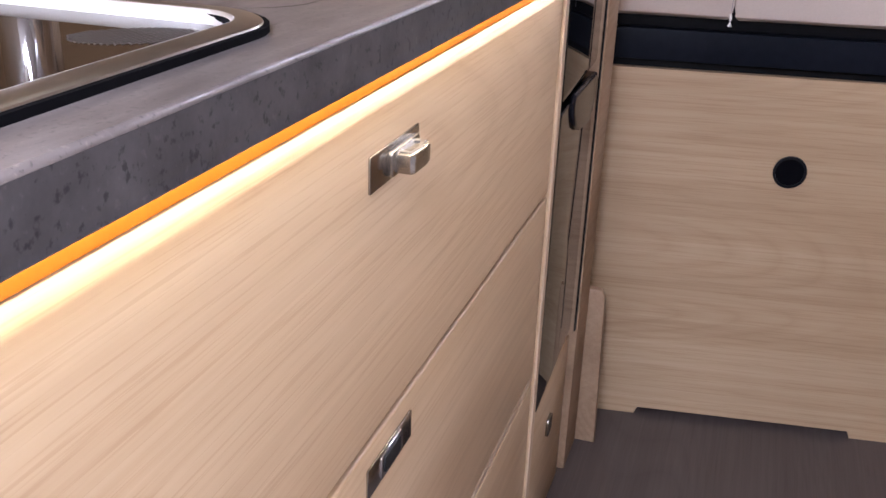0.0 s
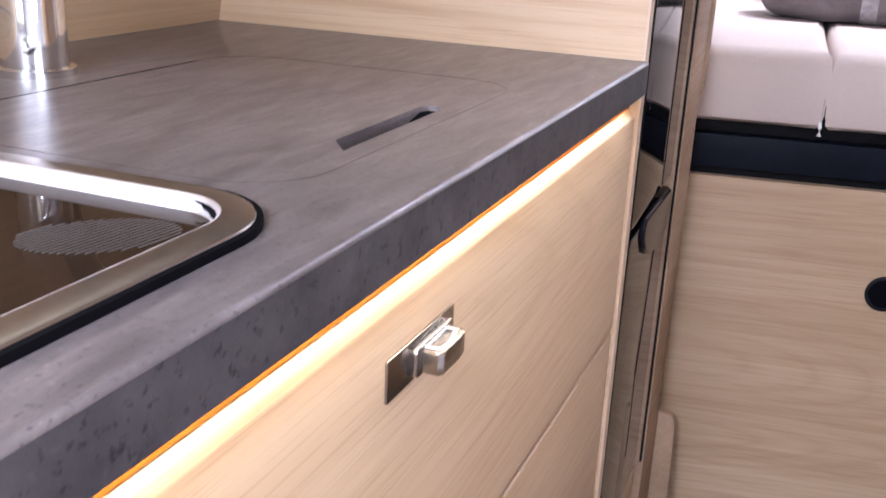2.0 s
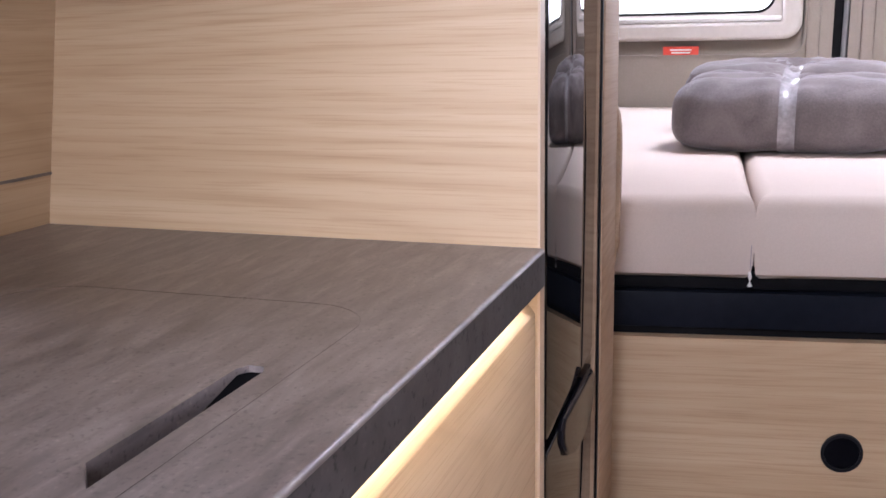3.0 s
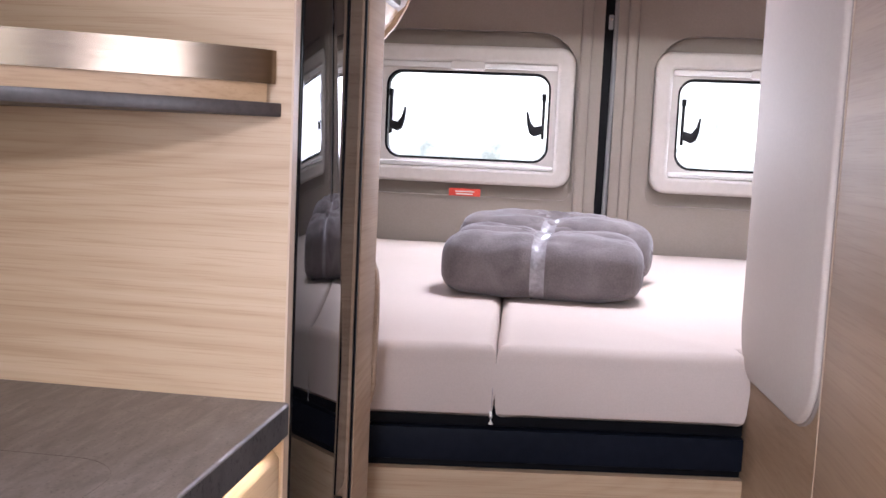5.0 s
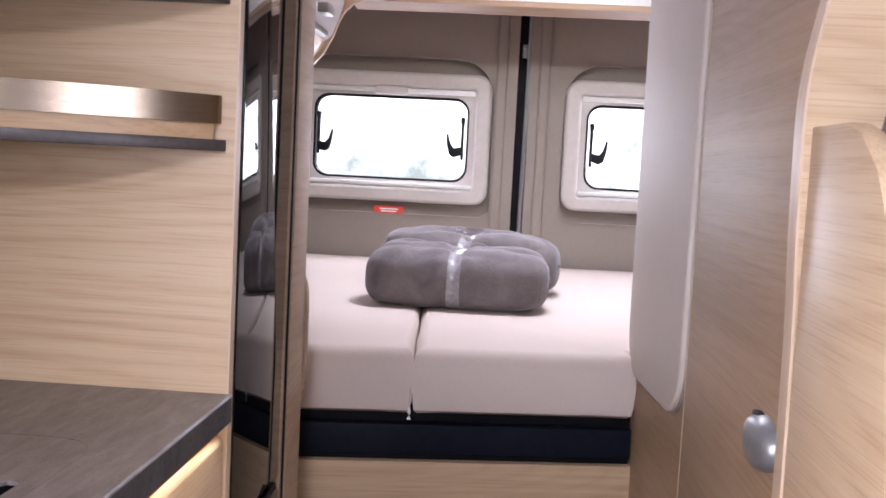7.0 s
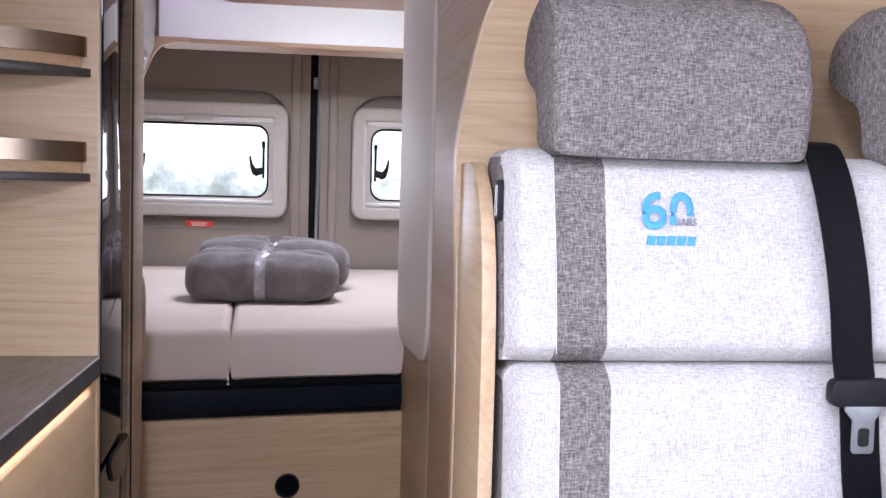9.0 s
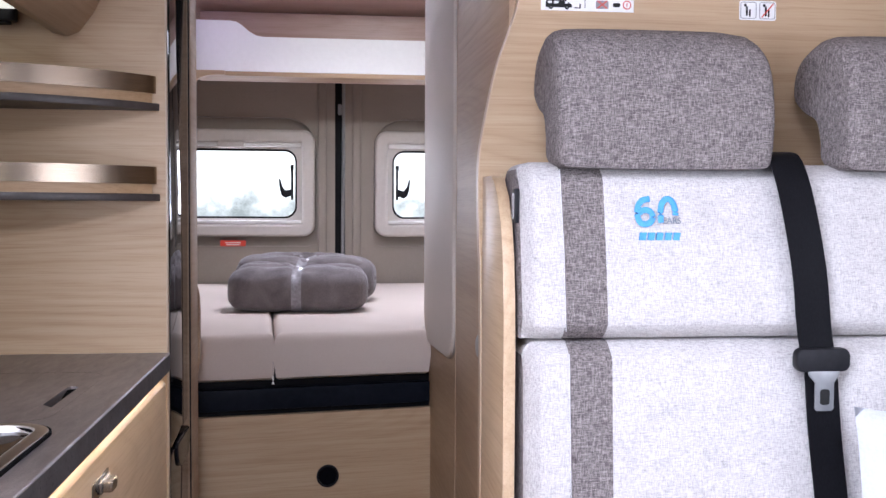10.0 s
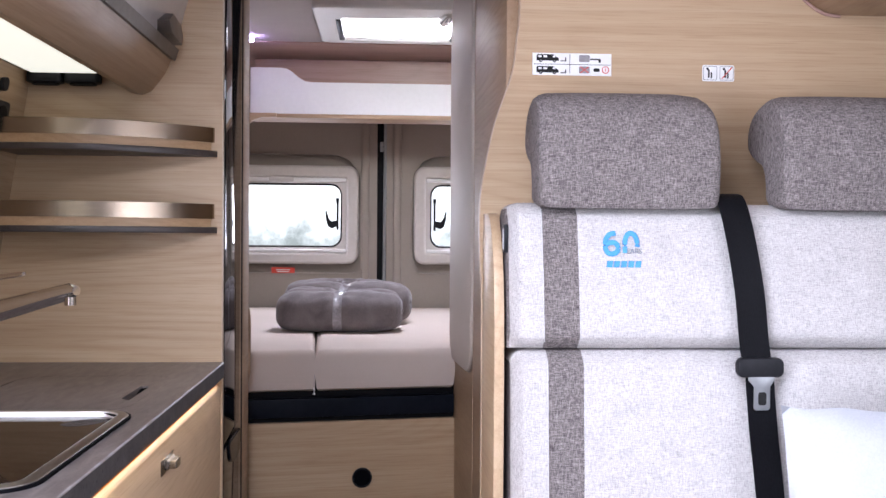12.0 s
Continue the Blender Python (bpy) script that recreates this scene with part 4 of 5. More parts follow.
# ---- rear doors and windows ----


def rear_door(name, x0, x1, ax0, ax1, label):
    n = 8
    arch = []
    for cx, cy, r, a in ((ax1 - 0.13, 1.553 - 0.13, 0.13, 0), (ax0 + 0.13, 1.553 - 0.13, 0.13, 90), (ax0 + 0.04, 1.015 + 0.04, 0.04, 180), (ax1 - 0.04, 1.015 + 0.04, 0.04, 270)):
        arch += [(cx + r * math.cos(radians(a + 90 * i / n)), cy + r * math.sin(radians(a + 90 * i / n))) for i in range(n + 1)]
    outer = rounded(x0, x1, 0.0, CEIL, 0.01, n)
    ob = tagged(link(name, ring(outer, arch, 3.4020, 3.4300, "y"), trim_beige), label, "door", kind="structure")
    gx0, gx1 = ax0 + 0.09, ax1 - 0.09
    part("recess_panel", ring([(p[0] * 1, p[1]) for p in rounded(ax0 - 0.01, ax1 + 0.01, 1.00, 1.563, 0.02, n)], rounded(gx0, gx1, 1.137, 1.418, 0.045, n), 3.4360, 3.4500, "y"), trim_beige, ob)
    lip = [(cx, cy) for cx, cy in arch]
    mid = ((ax0 + ax1) / 2, 1.28)
    inner = [(mid[0] + (p[0] - mid[0]) * 0.985, mid[1] + (p[1] - mid[1]) * 0.98) for p in lip]
    part("recess_lip", ring(lip, inner, 3.3960, 3.4380, "y"), trim_beige, ob)
    seam = x1 - 0.07 if x1 < 0.5 else x0 + 0.03
    part("side_rib", box(bmesh.new(), seam, seam + 0.035, 3.3860, 3.4030, 0.0, CEIL - 0.02, 0.008), trim_beige, ob)
    return ob


def ring_y(outer, inner, lo, hi):
    return ring(outer, inner, lo, hi, "y")


d1 = rear_door("door_2", LEFT, 0.338, -0.438, 0.268, "beige trimmed rear van door with a window, closed")
d2 = rear_door("door_3", 0.380, RIGHT, 0.492, 1.196, "beige trimmed rear van door with a window, closed")
for ob in (d1, d2):
    ob.data.update()
structure("rear_pillar_gap", slab([(0.330, 0.0), (0.390, 0.0), (0.390, 1.63), (0.392, CEIL), (0.328, CEIL), (0.330, 1.63)], 3.4340, 3.4420, "y"), rubber, "dark rubber-sealed gap between the rear doors", "seal")
structure("rear_seal", tube([(0.371, 3.4200, 0.3), (0.370, 3.4150, 1.0), (0.376, 3.4150, CEIL)], 0.008, 10), grey_metal, "grey seal edge of the rear door", "seal")


def window(name, x0, x1, label):
    """x0, x1: the glass. A cream frame with blind rails, black gasket, pane and two stays."""
    z0, z1 = 1.137, 1.418
    ob = tagged(link(name, ring_y(rounded(x0 - 0.076, x1 + 0.076, 1.061, 1.499, 0.05, 8), rounded(x0 - 0.022, x1 + 0.022, z0 - 0.025, z1 + 0.028, 0.012, 8), 3.3900, 3.4350), frame_cream), label, "window", kind="structure")
    be = ob.modifiers.new("soft_edge", "BEVEL")
    be.width, be.segments, be.limit_method, be.angle_limit = 0.012, 3, "ANGLE", radians(50)
    part("inner_frame", ring_y(rounded(x0 - 0.024, x1 + 0.024, z0 - 0.027, z1 + 0.030, 0.012, 8), rounded(x0 - 0.002, x1 + 0.002, z0 - 0.002, z1 + 0.002, 0.05, 8), 3.4150, 3.4420), frame_cream, ob)
    part("blind_rail", box(bmesh.new(), x0 - 0.02, x1 + 0.02, 3.3960, 3.4140, z1 + 0.010, z1 + 0.027, 0.004), white_plastic, ob, "pale blind rail")
    part("blind_rail", box(bmesh.new(), x0 - 0.02, x1 + 0.02, 3.3960, 3.4140, z0 - 0.024, z0 - 0.010, 0.004), white_plastic, ob, "pale blind rail")
    c = (x0 + x1) / 2
    part("blind_grip", slab(rounded(c - 0.055, c + 0.055, z1 + 0.004, z1 + 0.030, 0.008), 3.3850, 3.3970, "y", 0.002), frame_cream, ob, "grip of the blind")
    part("gasket", ring_y(rounded(x0 - 0.003, x1 + 0.003, z0 - 0.003, z1 + 0.003, 0.052, 8), rounded(x0 + 0.0055, x1 - 0.0055, z0 + 0.0055, z1 - 0.0055, 0.045, 8), 3.4200, 3.4540), rubber, ob, "black rubber gasket")
    pane = part("pane", slab(rounded(x0, x1, z0, z1, 0.05, 8), 3.4560, 3.4590, "y"), pane_glass, ob, "clear window pane")
    pane.visible_shadow = False
    for x, s in ((x0 + 0.018, 1), (x1 - 0.018, -1)):
        stay = part("stay", box(bmesh.new(), x - 0.005, x + 0.005, 3.4060, 3.4220, z0 + 0.075, z1 - 0.065, 0.002), black_plastic, ob, "black window stay")
        lever = slab([(x, z0 + 0.092), (x + s * 0.026, z0 + 0.082), (x + s * 0.042, z0 + 0.092), (x + s * 0.050, z0 + 0.120), (x + s * 0.054, z0 + 0.160), (x + s * 0.047, z0 + 0.162), (x + s * 0.038, z0 + 0.130), (x + s * 0.026, z0 + 0.114), (x, z0 + 0.120)], 3.3850, 3.4020, "y", 0.002)
        part("lever", lever, black_plastic, stay, "black locking lever")
        part("bracket", box(bmesh.new(), x - 0.007, x + 0.007, 3.3980, 3.4200, z1 - 0.085, z1 - 0.062, 0.002), black_plastic, stay)
    return ob


window("window_1", -0.348, 0.180, "cream framed rear window with black gasket and stays")
window("window_2", 0.578, 1.106, "cream framed rear window with black gasket and stays")

label = thing("warning_label", (-0.077, 3.41, 1.03), "small red warning label below the rear window", "label")
part("sticker", box(bmesh.new(), -0.128, -0.026, 3.3990, 3.4015, 1.017, 1.045), red_label_mat, label)
for x0, x1, z in ((-0.108, -0.046, 1.033), (-0.104, -0.05, 1.025)):
    part("print", box(bmesh.new(), x0, x1, 3.3980, 3.3990, z, z + 0.004), paper_white, label, "pale printed line")

# rear overhead shelf, side cabinet and skylight
latch = thing("door_latch", (0.358, 3.43, 1.585), "small grey metal catch in the gap of the rear doors", "latch")
part("catch", slab(rounded(0.350, 0.366, 1.565, 1.610, 0.005), 3.4240, 3.4345, "y", 0.002), grey_metal, latch)
part("bolt", tube([(0.358, 3.4245, 1.595), (0.358, 3.4200, 1.595)], 0.0035, 10), chrome, latch)

rear_shelf = thing("rear_overhead_shelf", (0.4, 3.1, 1.65), "white-fronted overhead shelf across the rear with an oak underside", "shelf")
prof = [(-0.165, 1.672), (1.35, 1.672), (1.35, 1.798), (0.075, 1.798), (0.05, 1.802), (0.025, 1.816), (0.0, 1.838), (-0.02, 1.850), (-0.045, 1.854), (-0.165, 1.854)]
part("front_board", slab(prof, 2.95, 2.968, "y", 0.002), fascia_white, rear_shelf, "glossy white front board")
part("bottom", box(bmesh.new(), -0.165, 1.35, 2.945, 3.09, 1.655, 1.671, 0.002), oak_shade_x, rear_shelf, "oak-look underside")
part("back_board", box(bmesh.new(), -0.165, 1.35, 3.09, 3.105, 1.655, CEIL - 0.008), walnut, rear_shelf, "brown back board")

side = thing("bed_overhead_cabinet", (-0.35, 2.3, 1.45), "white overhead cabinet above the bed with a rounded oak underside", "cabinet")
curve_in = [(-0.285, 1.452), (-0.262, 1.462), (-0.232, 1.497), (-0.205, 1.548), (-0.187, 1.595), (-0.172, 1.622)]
part("corner_board", slab([(-0.58, 1.452)] + curve_in + [(-0.15, 1.642), (-0.115, 1.654), (-0.06, 1.656), (-0.06, 1.671), (-0.58, 1.671)], 2.925, 2.944, "y"), oak_shade_x, side, "curved oak-look corner board")
part("body", slab([(-0.58, 1.458)] + [(x - 0.012, z + 0.004) for x, z in curve_in] + [(-0.186, CEIL - 0.004), (-0.58, CEIL - 0.004)], 1.60, 2.924, "y"), oak_y, side)
part("flap", slab([(-0.224, 1.532), (-0.206, 1.548), (-0.188, 1.597), (-0.174, 1.640), (-0.170, 1.72), (-0.172, CEIL - 0.006), (-0.1855, CEIL - 0.006), (-0.1855, 1.640)], 1.605, 2.92, "y", 0.001), white_lacquer, side, "glossy white flap")
part("handle", box(bmesh.new(), -0.180, -0.150, 2.56, 2.64, 1.560, 1.585, 0.004), bronze, side, "metal push handle")
part("rail", box(bmesh.new(), -0.216, -0.196, 1.9, 2.80, 1.528, 1.545, 0.003), bronze, side, "metal trim rail")

hatch = tagged(link("skylight_1", ring(rounded(0.138, 0.682, 2.03, 2.585, 0.03, 8), rounded(0.222, 0.598, 2.19, 2.522, 0.02, 8), CEIL - 0.036, CEIL + 0.002), white_plastic), "white framed roof skylight, letting in daylight", "skylight", kind="structure")
soft = hatch.modifiers.new("soft_edge", "BEVEL")
soft.width, soft.segments, soft.limit_method, soft.angle_limit = 0.010, 3, "ANGLE", radians(50)
part("shaft", ring(rounded(0.212, 0.608, 2.178, 2.532, 0.02, 8), rounded(0.220, 0.600, 2.186, 2.524, 0.02, 8), CEIL - 0.03, CEIL + 0.09), white_plastic, hatch)
for x in (0.205, 0.595):
    part("blind_rail", box(bmesh.new(), x, x + 0.018, 2.20, 2.515, CEIL - 0.040, CEIL - 0.030, 0.003), black_plastic, hatch, "dark rail of the blind")
part("blind_bar", box(bmesh.new(), 0.225, 0.595, 2.492, 2.512, CEIL - 0.034, CEIL - 0.018, 0.004), white_plastic, hatch, "pale blind bar")
for x in (0.185, 0.575):
    part("clip", slab(rounded(x - 0.015, x + 0.015, 2.585, 2.605, 0.006), CEIL - 0.020, CEIL - 0.002, "z", 0.002), walnut, hatch, "brown clip")
dome = part("dome", slab(rounded(0.20, 0.62, 2.165, 2.545, 0.03, 8), CEIL + 0.092, CEIL + 0.098), pane_glass, hatch, "clear dome")
dome.visible_shadow = False
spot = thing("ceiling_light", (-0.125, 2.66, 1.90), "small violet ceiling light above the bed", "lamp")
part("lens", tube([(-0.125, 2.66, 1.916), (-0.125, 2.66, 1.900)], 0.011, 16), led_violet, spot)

reader = thing("reading_lamp", (0.56, 2.13, CEIL), "small chrome reading lamp under the ceiling above the bed", "lamp")
part("base", tube([(0.568, 2.12, CEIL - 0.001), (0.568, 2.12, CEIL - 0.012)], 0.020, 20), chrome, reader)
part("neck", tube([(0.568, 2.12, CEIL - 0.010), (0.564, 2.122, CEIL - 0.026), (0.560, 2.126, CEIL - 0.038)], 0.006, 10), chrome, reader)
part("head", tube([(0.566, 2.085, CEIL - 0.041), (0.562, 2.10, CEIL - 0.043), (0.552, 2.142, CEIL - 0.048)], [0.010, 0.016, 0.019], 18), chrome, reader, "chrome lamp head turned to the rear")

# ---- bench ----
# laid out in its own frame, then set into the van
PLACE[0] = Matrix(((1.0317, 0, 0, 0.0044), (0, 1.07, 0, 0.028), (0, 0, 1.0631, -0.0763), (0, 0, 0, 1)))


def cushion(x0, x1, z0, z1, y_low, y_high, depth, round_, seed, mat_of, bulge=0.012, nx=40, nz=24):
    """An upright padded block whose face leans back; returns the mesh, with a material slot for each stripe."""
    bm = bmesh.new()

    def y_face(z):
        return y_low + (y_high - y_low) * (z - z0) / (z1 - z0)

    def profile(t):
        return 1 - (1 - min(max(t, 0), 1)) ** 2
    xs = sorted(set([x0 + (x1 - x0) * i / nx for i in range(nx + 1)] + [x for x in STRIPE if x0 < x < x1] + [x0 + round_ * k for k in (0.1, 0.3, 0.6, 1.0)]))
    zs = sorted(set([z0 + (z1 - z0) * i / nz for i in range(nz + 1)] + [z0 + round_ * k for k in (0.1, 0.3, 0.6)] + [z1 - round_ * k for k in (0.1, 0.3, 0.6)]))
    grid = []
    for z in zs:
        row = []
        for x in xs:
            e = min(x - x0, x1 - x) / round_
            f = min(z - z0, z1 - z) / round_
            inset = round_ * ((1 - profile(e)) + (1 - profile(f)))
            u, w = (x - x0) / (x1 - x0), (z - z0) / (z1 - z0)
            puff = bulge * 16 * u * (1 - u) * w * (1 - w) * 0.5 + 0.003 * noise.noise(Vector((x * 9, z * 9, seed)))
            side = max(0.0, 1 - min(x - x0, x1 - x) / 0.022)
            drop = 0.020 * (1 - math.sqrt(max(0.0, 1 - side * side))) * max(0.0, (z - (z1 - 0.05)) / 0.05)
            row.append(bm.verts.new((x, y_face(z) + min(inset, round_ * 1.2) - puff, z - drop)))
        grid.append(row)
    back = [[bm.verts.new((v.co.x, y_face(v.co.z) + depth, v.co.z)) for v in row] for row in grid]
    nzs, nxs = len(zs), len(xs)
    for i in range(nzs - 1):
        for j in range(nxs - 1):
            fc = bm.faces.new((grid[i][j], grid[i][j + 1], grid[i + 1][j + 1], grid[i + 1][j]))
            fc.material_index = mat_of((xs[j] + xs[j + 1]) / 2)
    for i in range(nzs - 1):
        for j, m in ((0, 1), (nxs - 1, 1)):
            fc = bm.faces.new((grid[i][j], grid[i + 1][j], back[i + 1][j], back[i][j]))
            fc.material_index = m
    for j in range(nxs - 1):
        for i in (0, nzs - 1):
            fc = bm.faces.new((grid[i][j], grid[i][j + 1], back[i][j + 1], back[i][j]))
            fc.material_index = mat_of((xs[j] + xs[j + 1]) / 2)
    bmesh.ops.recalc_face_normals(bm, faces=bm.faces[:])
    return bm


STRIPE = (0.5465, 0.599, 0.656)


def stripes(x):
    return 1 if x < STRIPE[0] or STRIPE[1] < x < STRIPE[2] else 0


bench = thing("bench", (0.92, 0.6, 0), "two-seat bench in light grey cloth with dark grey stripes", "bench")
upper = part("upper_backrest", cushion(0.543, 1.308, 1.017, 1.245, 0.550, 0.590, 0.10, 0.028, 1.0, stripes), cloth_light, bench, "light grey upper back cushion with a dark stripe")
upper.data.materials.append(cloth_dark)
lower = part("lower_backrest", cushion(0.549, 1.308, 0.46, 1.013, 0.530, 0.556, 0.13, 0.028, 4.0, lambda x: 1 if 0.605 < x < 0.662 else 0), cloth_light, bench, "light grey lower back cushion with a dark stripe")
lower.data.materials.append(cloth_dark)
part("seat_cushion", box(bmesh.new(), 0.55, 1.312, 0.10, 0.56, 0.40, 0.49, 0.03, 3), cloth_light, bench)
part("seat_box", box(bmesh.new(), 0.56, 1.312, 0.16, 0.74, 0.0718, 0.40), oak_x, bench, "oak-look seat box")
part("side_cheek", slab([(0.579, 0.0718), (0.757, 0.0718), (0.757, 1.2295), (0.690, 1.2295), (0.662, 1.222), (0.632, 1.20), (0.608, 1.165), (0.592, 1.12), (0.583, 1.06), (0.580, 1.0)], 0.522, 0.5385, "x", 0.0015), oak_y, bench, "oak-look side cheek with a rounded top")
tag = part("fabric_tag", box(bmesh.new(), 0.5390, 0.546, 0.598, 0.616, 1.165, 1.21, 0.002), black_plastic, bench, "black woven side tag")
part("tag_mark", ring(rounded(0.601, 0.613, 1.170, 1.204, 0.004), rounded(0.603, 0.611, 1.173, 1.201, 0.003), 0.5383, 0.5390, "x"), thread_white, tag)
for x, z0, z1, ya, yb in ((0.597, 1.03, 1.235, 0.547, 0.588),):
    part("stitching", tube([(x, ya - 0.004, z0), (x, (ya + yb) / 2 - 0.009, (z0 + z1) / 2), (x, yb - 0.002, z1)], 0.0005, 6), thread_white, bench, "white decorative stitching")
part("stitching", tube([(0.6035, 0.524, 0.50), (0.6035, 0.5265, 0.75), (0.6035, 0.550, 1.0)], 0.0005, 6), thread_white, bench, "white decorative stitching")


def y_upper(z):
    return 0.548 + (0.590 - 0.548) * (z - 1.017) / (1.245 - 1.017)


badge = thing("embroidered_badge", (0.725, 0.55, 1.17), "blue embroidered anniversary emblem on the back cushion", "emblem")


def lettering(text, size, x, z, mat, name):
    cu = bpy.data.curves.new(name, "FONT")
    cu.body, cu.size, cu.extrude, cu.align_x, cu.align_y = text, size, 0.0008, "CENTER", "CENTER"
    tmp = bpy.data.objects.new(name, cu)
    scene.collection.objects.link(tmp)
    bpy.context.view_layer.update()
    me = bpy.data.meshes.new_from_object(tmp.evaluated_get(bpy.context.evaluated_depsgraph_get()))
    bpy.data.objects.remove(tmp)
    me.materials.clear()
    me.materials.append(mat)
    ob = new(name, me)
    ob.matrix_world = PLACE[0] @ pose(x, y_upper(z) - 0.0080, z, 90 - 10.4, 0, 0)
    bpy.context.view_layer.update()
    w = ob.matrix_world.copy()
    ob.parent = badge
    ob.matrix_parent_inverse = badge.matrix_world.inverted()
    ob.matrix_world = w
    return ob


# the figures 6 and 0 of the emblem, drawn as thick strokes
def stroke(points, r, mat, name):
    line = [tuple(p) for p in lerp_path([(x, 0.0, z - 0.011) for x, z in points], 5)]
    bm = tube(line, r, 10)
    for v in bm.verts:
        v.co.y = v.co.y * 0.28 + y_upper(v.co.z) - 0.0082
    part(name, bm, mat, badge)


six = [(0.7165, 1.2085), (0.706, 1.206), (0.700, 1.198), (0.699, 1.186), (0.703, 1.1775), (0.711, 1.176), (0.718, 1.180), (0.7195, 1.187), (0.715, 1.193), (0.707, 1.1935), (0.700, 1.190)]
stroke(six, 0.0042, thread_blue, "figure_six")
zero = [(0.731, 1.1775), (0.731, 1.194), (0.734, 1.204), (0.741, 1.2085), (0.748, 1.204), (0.751, 1.194), (0.751, 1.187)]
stroke(zero, 0.0042, thread_blue, "figure_zero")
lettering("YEARS", 0.0115, 0.7425, 1.1690, thread_grey, "small_lettering")
for k in range(5):
    x = 0.7005 + 0.0116 * k
    part("word_block", slab([(x, 1.1440), (x + 0.0088, 1.1440), (x + 0.0103, 1.1540), (x + 0.0015, 1.1540)], y_upper(1.153) - 0.0085, y_upper(1.153) - 0.004, "y"), thread_blue, badge, "blue embroidered block")


def headrest(x0, x1):
    ob = thing("headrest", ((x0 + x1) / 2, 0.62, 1.24), "grey-brown cloth headrest with rounded top on the partition", "headrest", "bench headrests")
    # side outline in (y, z)
    prof = [(0.566, 1.237), (0.560, 1.255), (0.556, 1.30), (0.562, 1.345), (0.575, 1.385), (0.600, 1.412), (0.635, 1.424), (0.670, 1.420), (0.708, 1.402), (0.724, 1.375), (0.722, 1.345), (0.690, 1.322), (0.652, 1.305), (0.636, 1.27), (0.628, 1.24)]
    loop = [(p.x, p.y) for p in lerp_path([(a, b, 0) for a, b in prof + prof[:1]], 4)][:-1]
    cy = sum(p[0] for p in loop) / len(loop)
    cz = sum(p[1] for p in loop) / len(loop)
    bm = bmesh.new()
    rows = []
    xs = [(0.0, 0.88), (0.003, 0.94), (0.010, 0.985), (0.022, 1.0)]
    xs = [(x0 + a, k) for a, k in xs] + [(x0 + (x1 - x0) * t, 1.0 + 0.012 * math.sin(math.pi * t)) for t in (0.2, 0.35, 0.5, 0.65, 0.8)] + [(x1 - a, k) for a, k in xs[::-1]]
    for x, k in xs:
        t = (x - x0) / (x1 - x0)
        top_cut = 0.018 * max(0, (t - 0.86) / 0.14) ** 2 + 0.006 * max(0, (0.12 - t) / 0.12) ** 2
        row = []
        for y, z in loop:
            zz = cz + (z - cz) * k
            zz -= top_cut * max(0, (zz - cz) / 0.09)
            w = noise.noise(Vector((x * 12, y * 12, z * 12))) * 0.002
            row.append(bm.verts.new((x + w, cy + (y - cy) * k + w, zz)))
        rows.append(row)
    m = len(loop)
    for a, b in zip(rows, rows[1:]):
        for i in range(m):
            bm.faces.new((a[i], a[(i + 1) % m], b[(i + 1) % m], b[i]))
    bm.faces.new(rows[0])
    bm.faces.new(rows[-1])
    bmesh.ops.recalc_face_normals(bm, faces=bm.faces[:])
    part("cushion", bm, cloth_dark, ob)
    for dx in (0.09, 0.19):
        part("post", tube([(x0 + dx, 0.69, 1.36), (x0 + dx, 0.757, 1.36)], 0.006, 10), chrome, ob, "steel post")
    return ob


headrest(0.590, 0.886)
headrest(0.990, 1.286)

belt = thing("seat_belt", (0.94, 0.54, 1.25), "black seat belt with grey tongue hanging over the bench back", "seat belt")


def band(points, half, mat, parent, name, thick=0.0015):
    bm = bmesh.new()
    rows = []
    for x, y, z in points:
        rows.append([bm.verts.new((x + s * half, y + t, z)) for s, t in ((-1, 0), (1, 0), (1, -thick), (-1, -thick))])
    for a, b in zip(rows, rows[1:]):
        for k in range(4):
            bm.faces.new((a[k], a[(k + 1) % 4], b[(k + 1) % 4], b[k]))
    bm.faces.new(rows[0])
    bm.faces.new(rows[-1])
    bmesh.ops.recalc_face_normals(bm, faces=bm.faces[:])
    return part(name, bm, mat, parent)


up = [tuple(p) for p in lerp_path([(0.903, 0.66, 1.262), (0.906, 0.61, 1.262), (0.908, 0.580, 1.250), (0.914, 0.557, 1.20), (0.925, 0.541, 1.11), (0.932, 0.537, 1.03), (0.937, 0.533, 0.992)], 4)]
band(up, 0.024, webbing, belt, "upper_webbing")
band([tuple(p) for p in lerp_path([(0.938, 0.531, 0.992), (0.945, 0.529, 0.90), (0.956, 0.521, 0.78), (0.972, 0.520, 0.60), (0.98, 0.515, 0.49)], 4)], 0.023, webbing, belt, "lower_webbing")
part("tongue_housing", slab(rounded(0.900, 0.974, 0.978, 1.008, 0.010), 0.518, 0.534, "y", 0.003, 3), black_plastic, belt, "black plastic tongue housing")
out = [(0.9170, 0.9810), (0.9590, 0.9810), (0.9590, 0.9740), (0.9520, 0.9640), (0.9520, 0.9310), (0.9490, 0.9280), (0.9290, 0.9280), (0.9260, 0.9310), (0.9260, 0.9640), (0.9170, 0.9740)]
part("tongue", slab(out, 0.519, 0.522, "y", 0.0006), grey_metal, belt, "grey metal tongue")
part("tongue_slot", slab(rounded(0.9325, 0.9455, 0.936, 0.956, 0.004), 0.5182, 0.5192, "y"), ink, belt, "slot in the tongue")

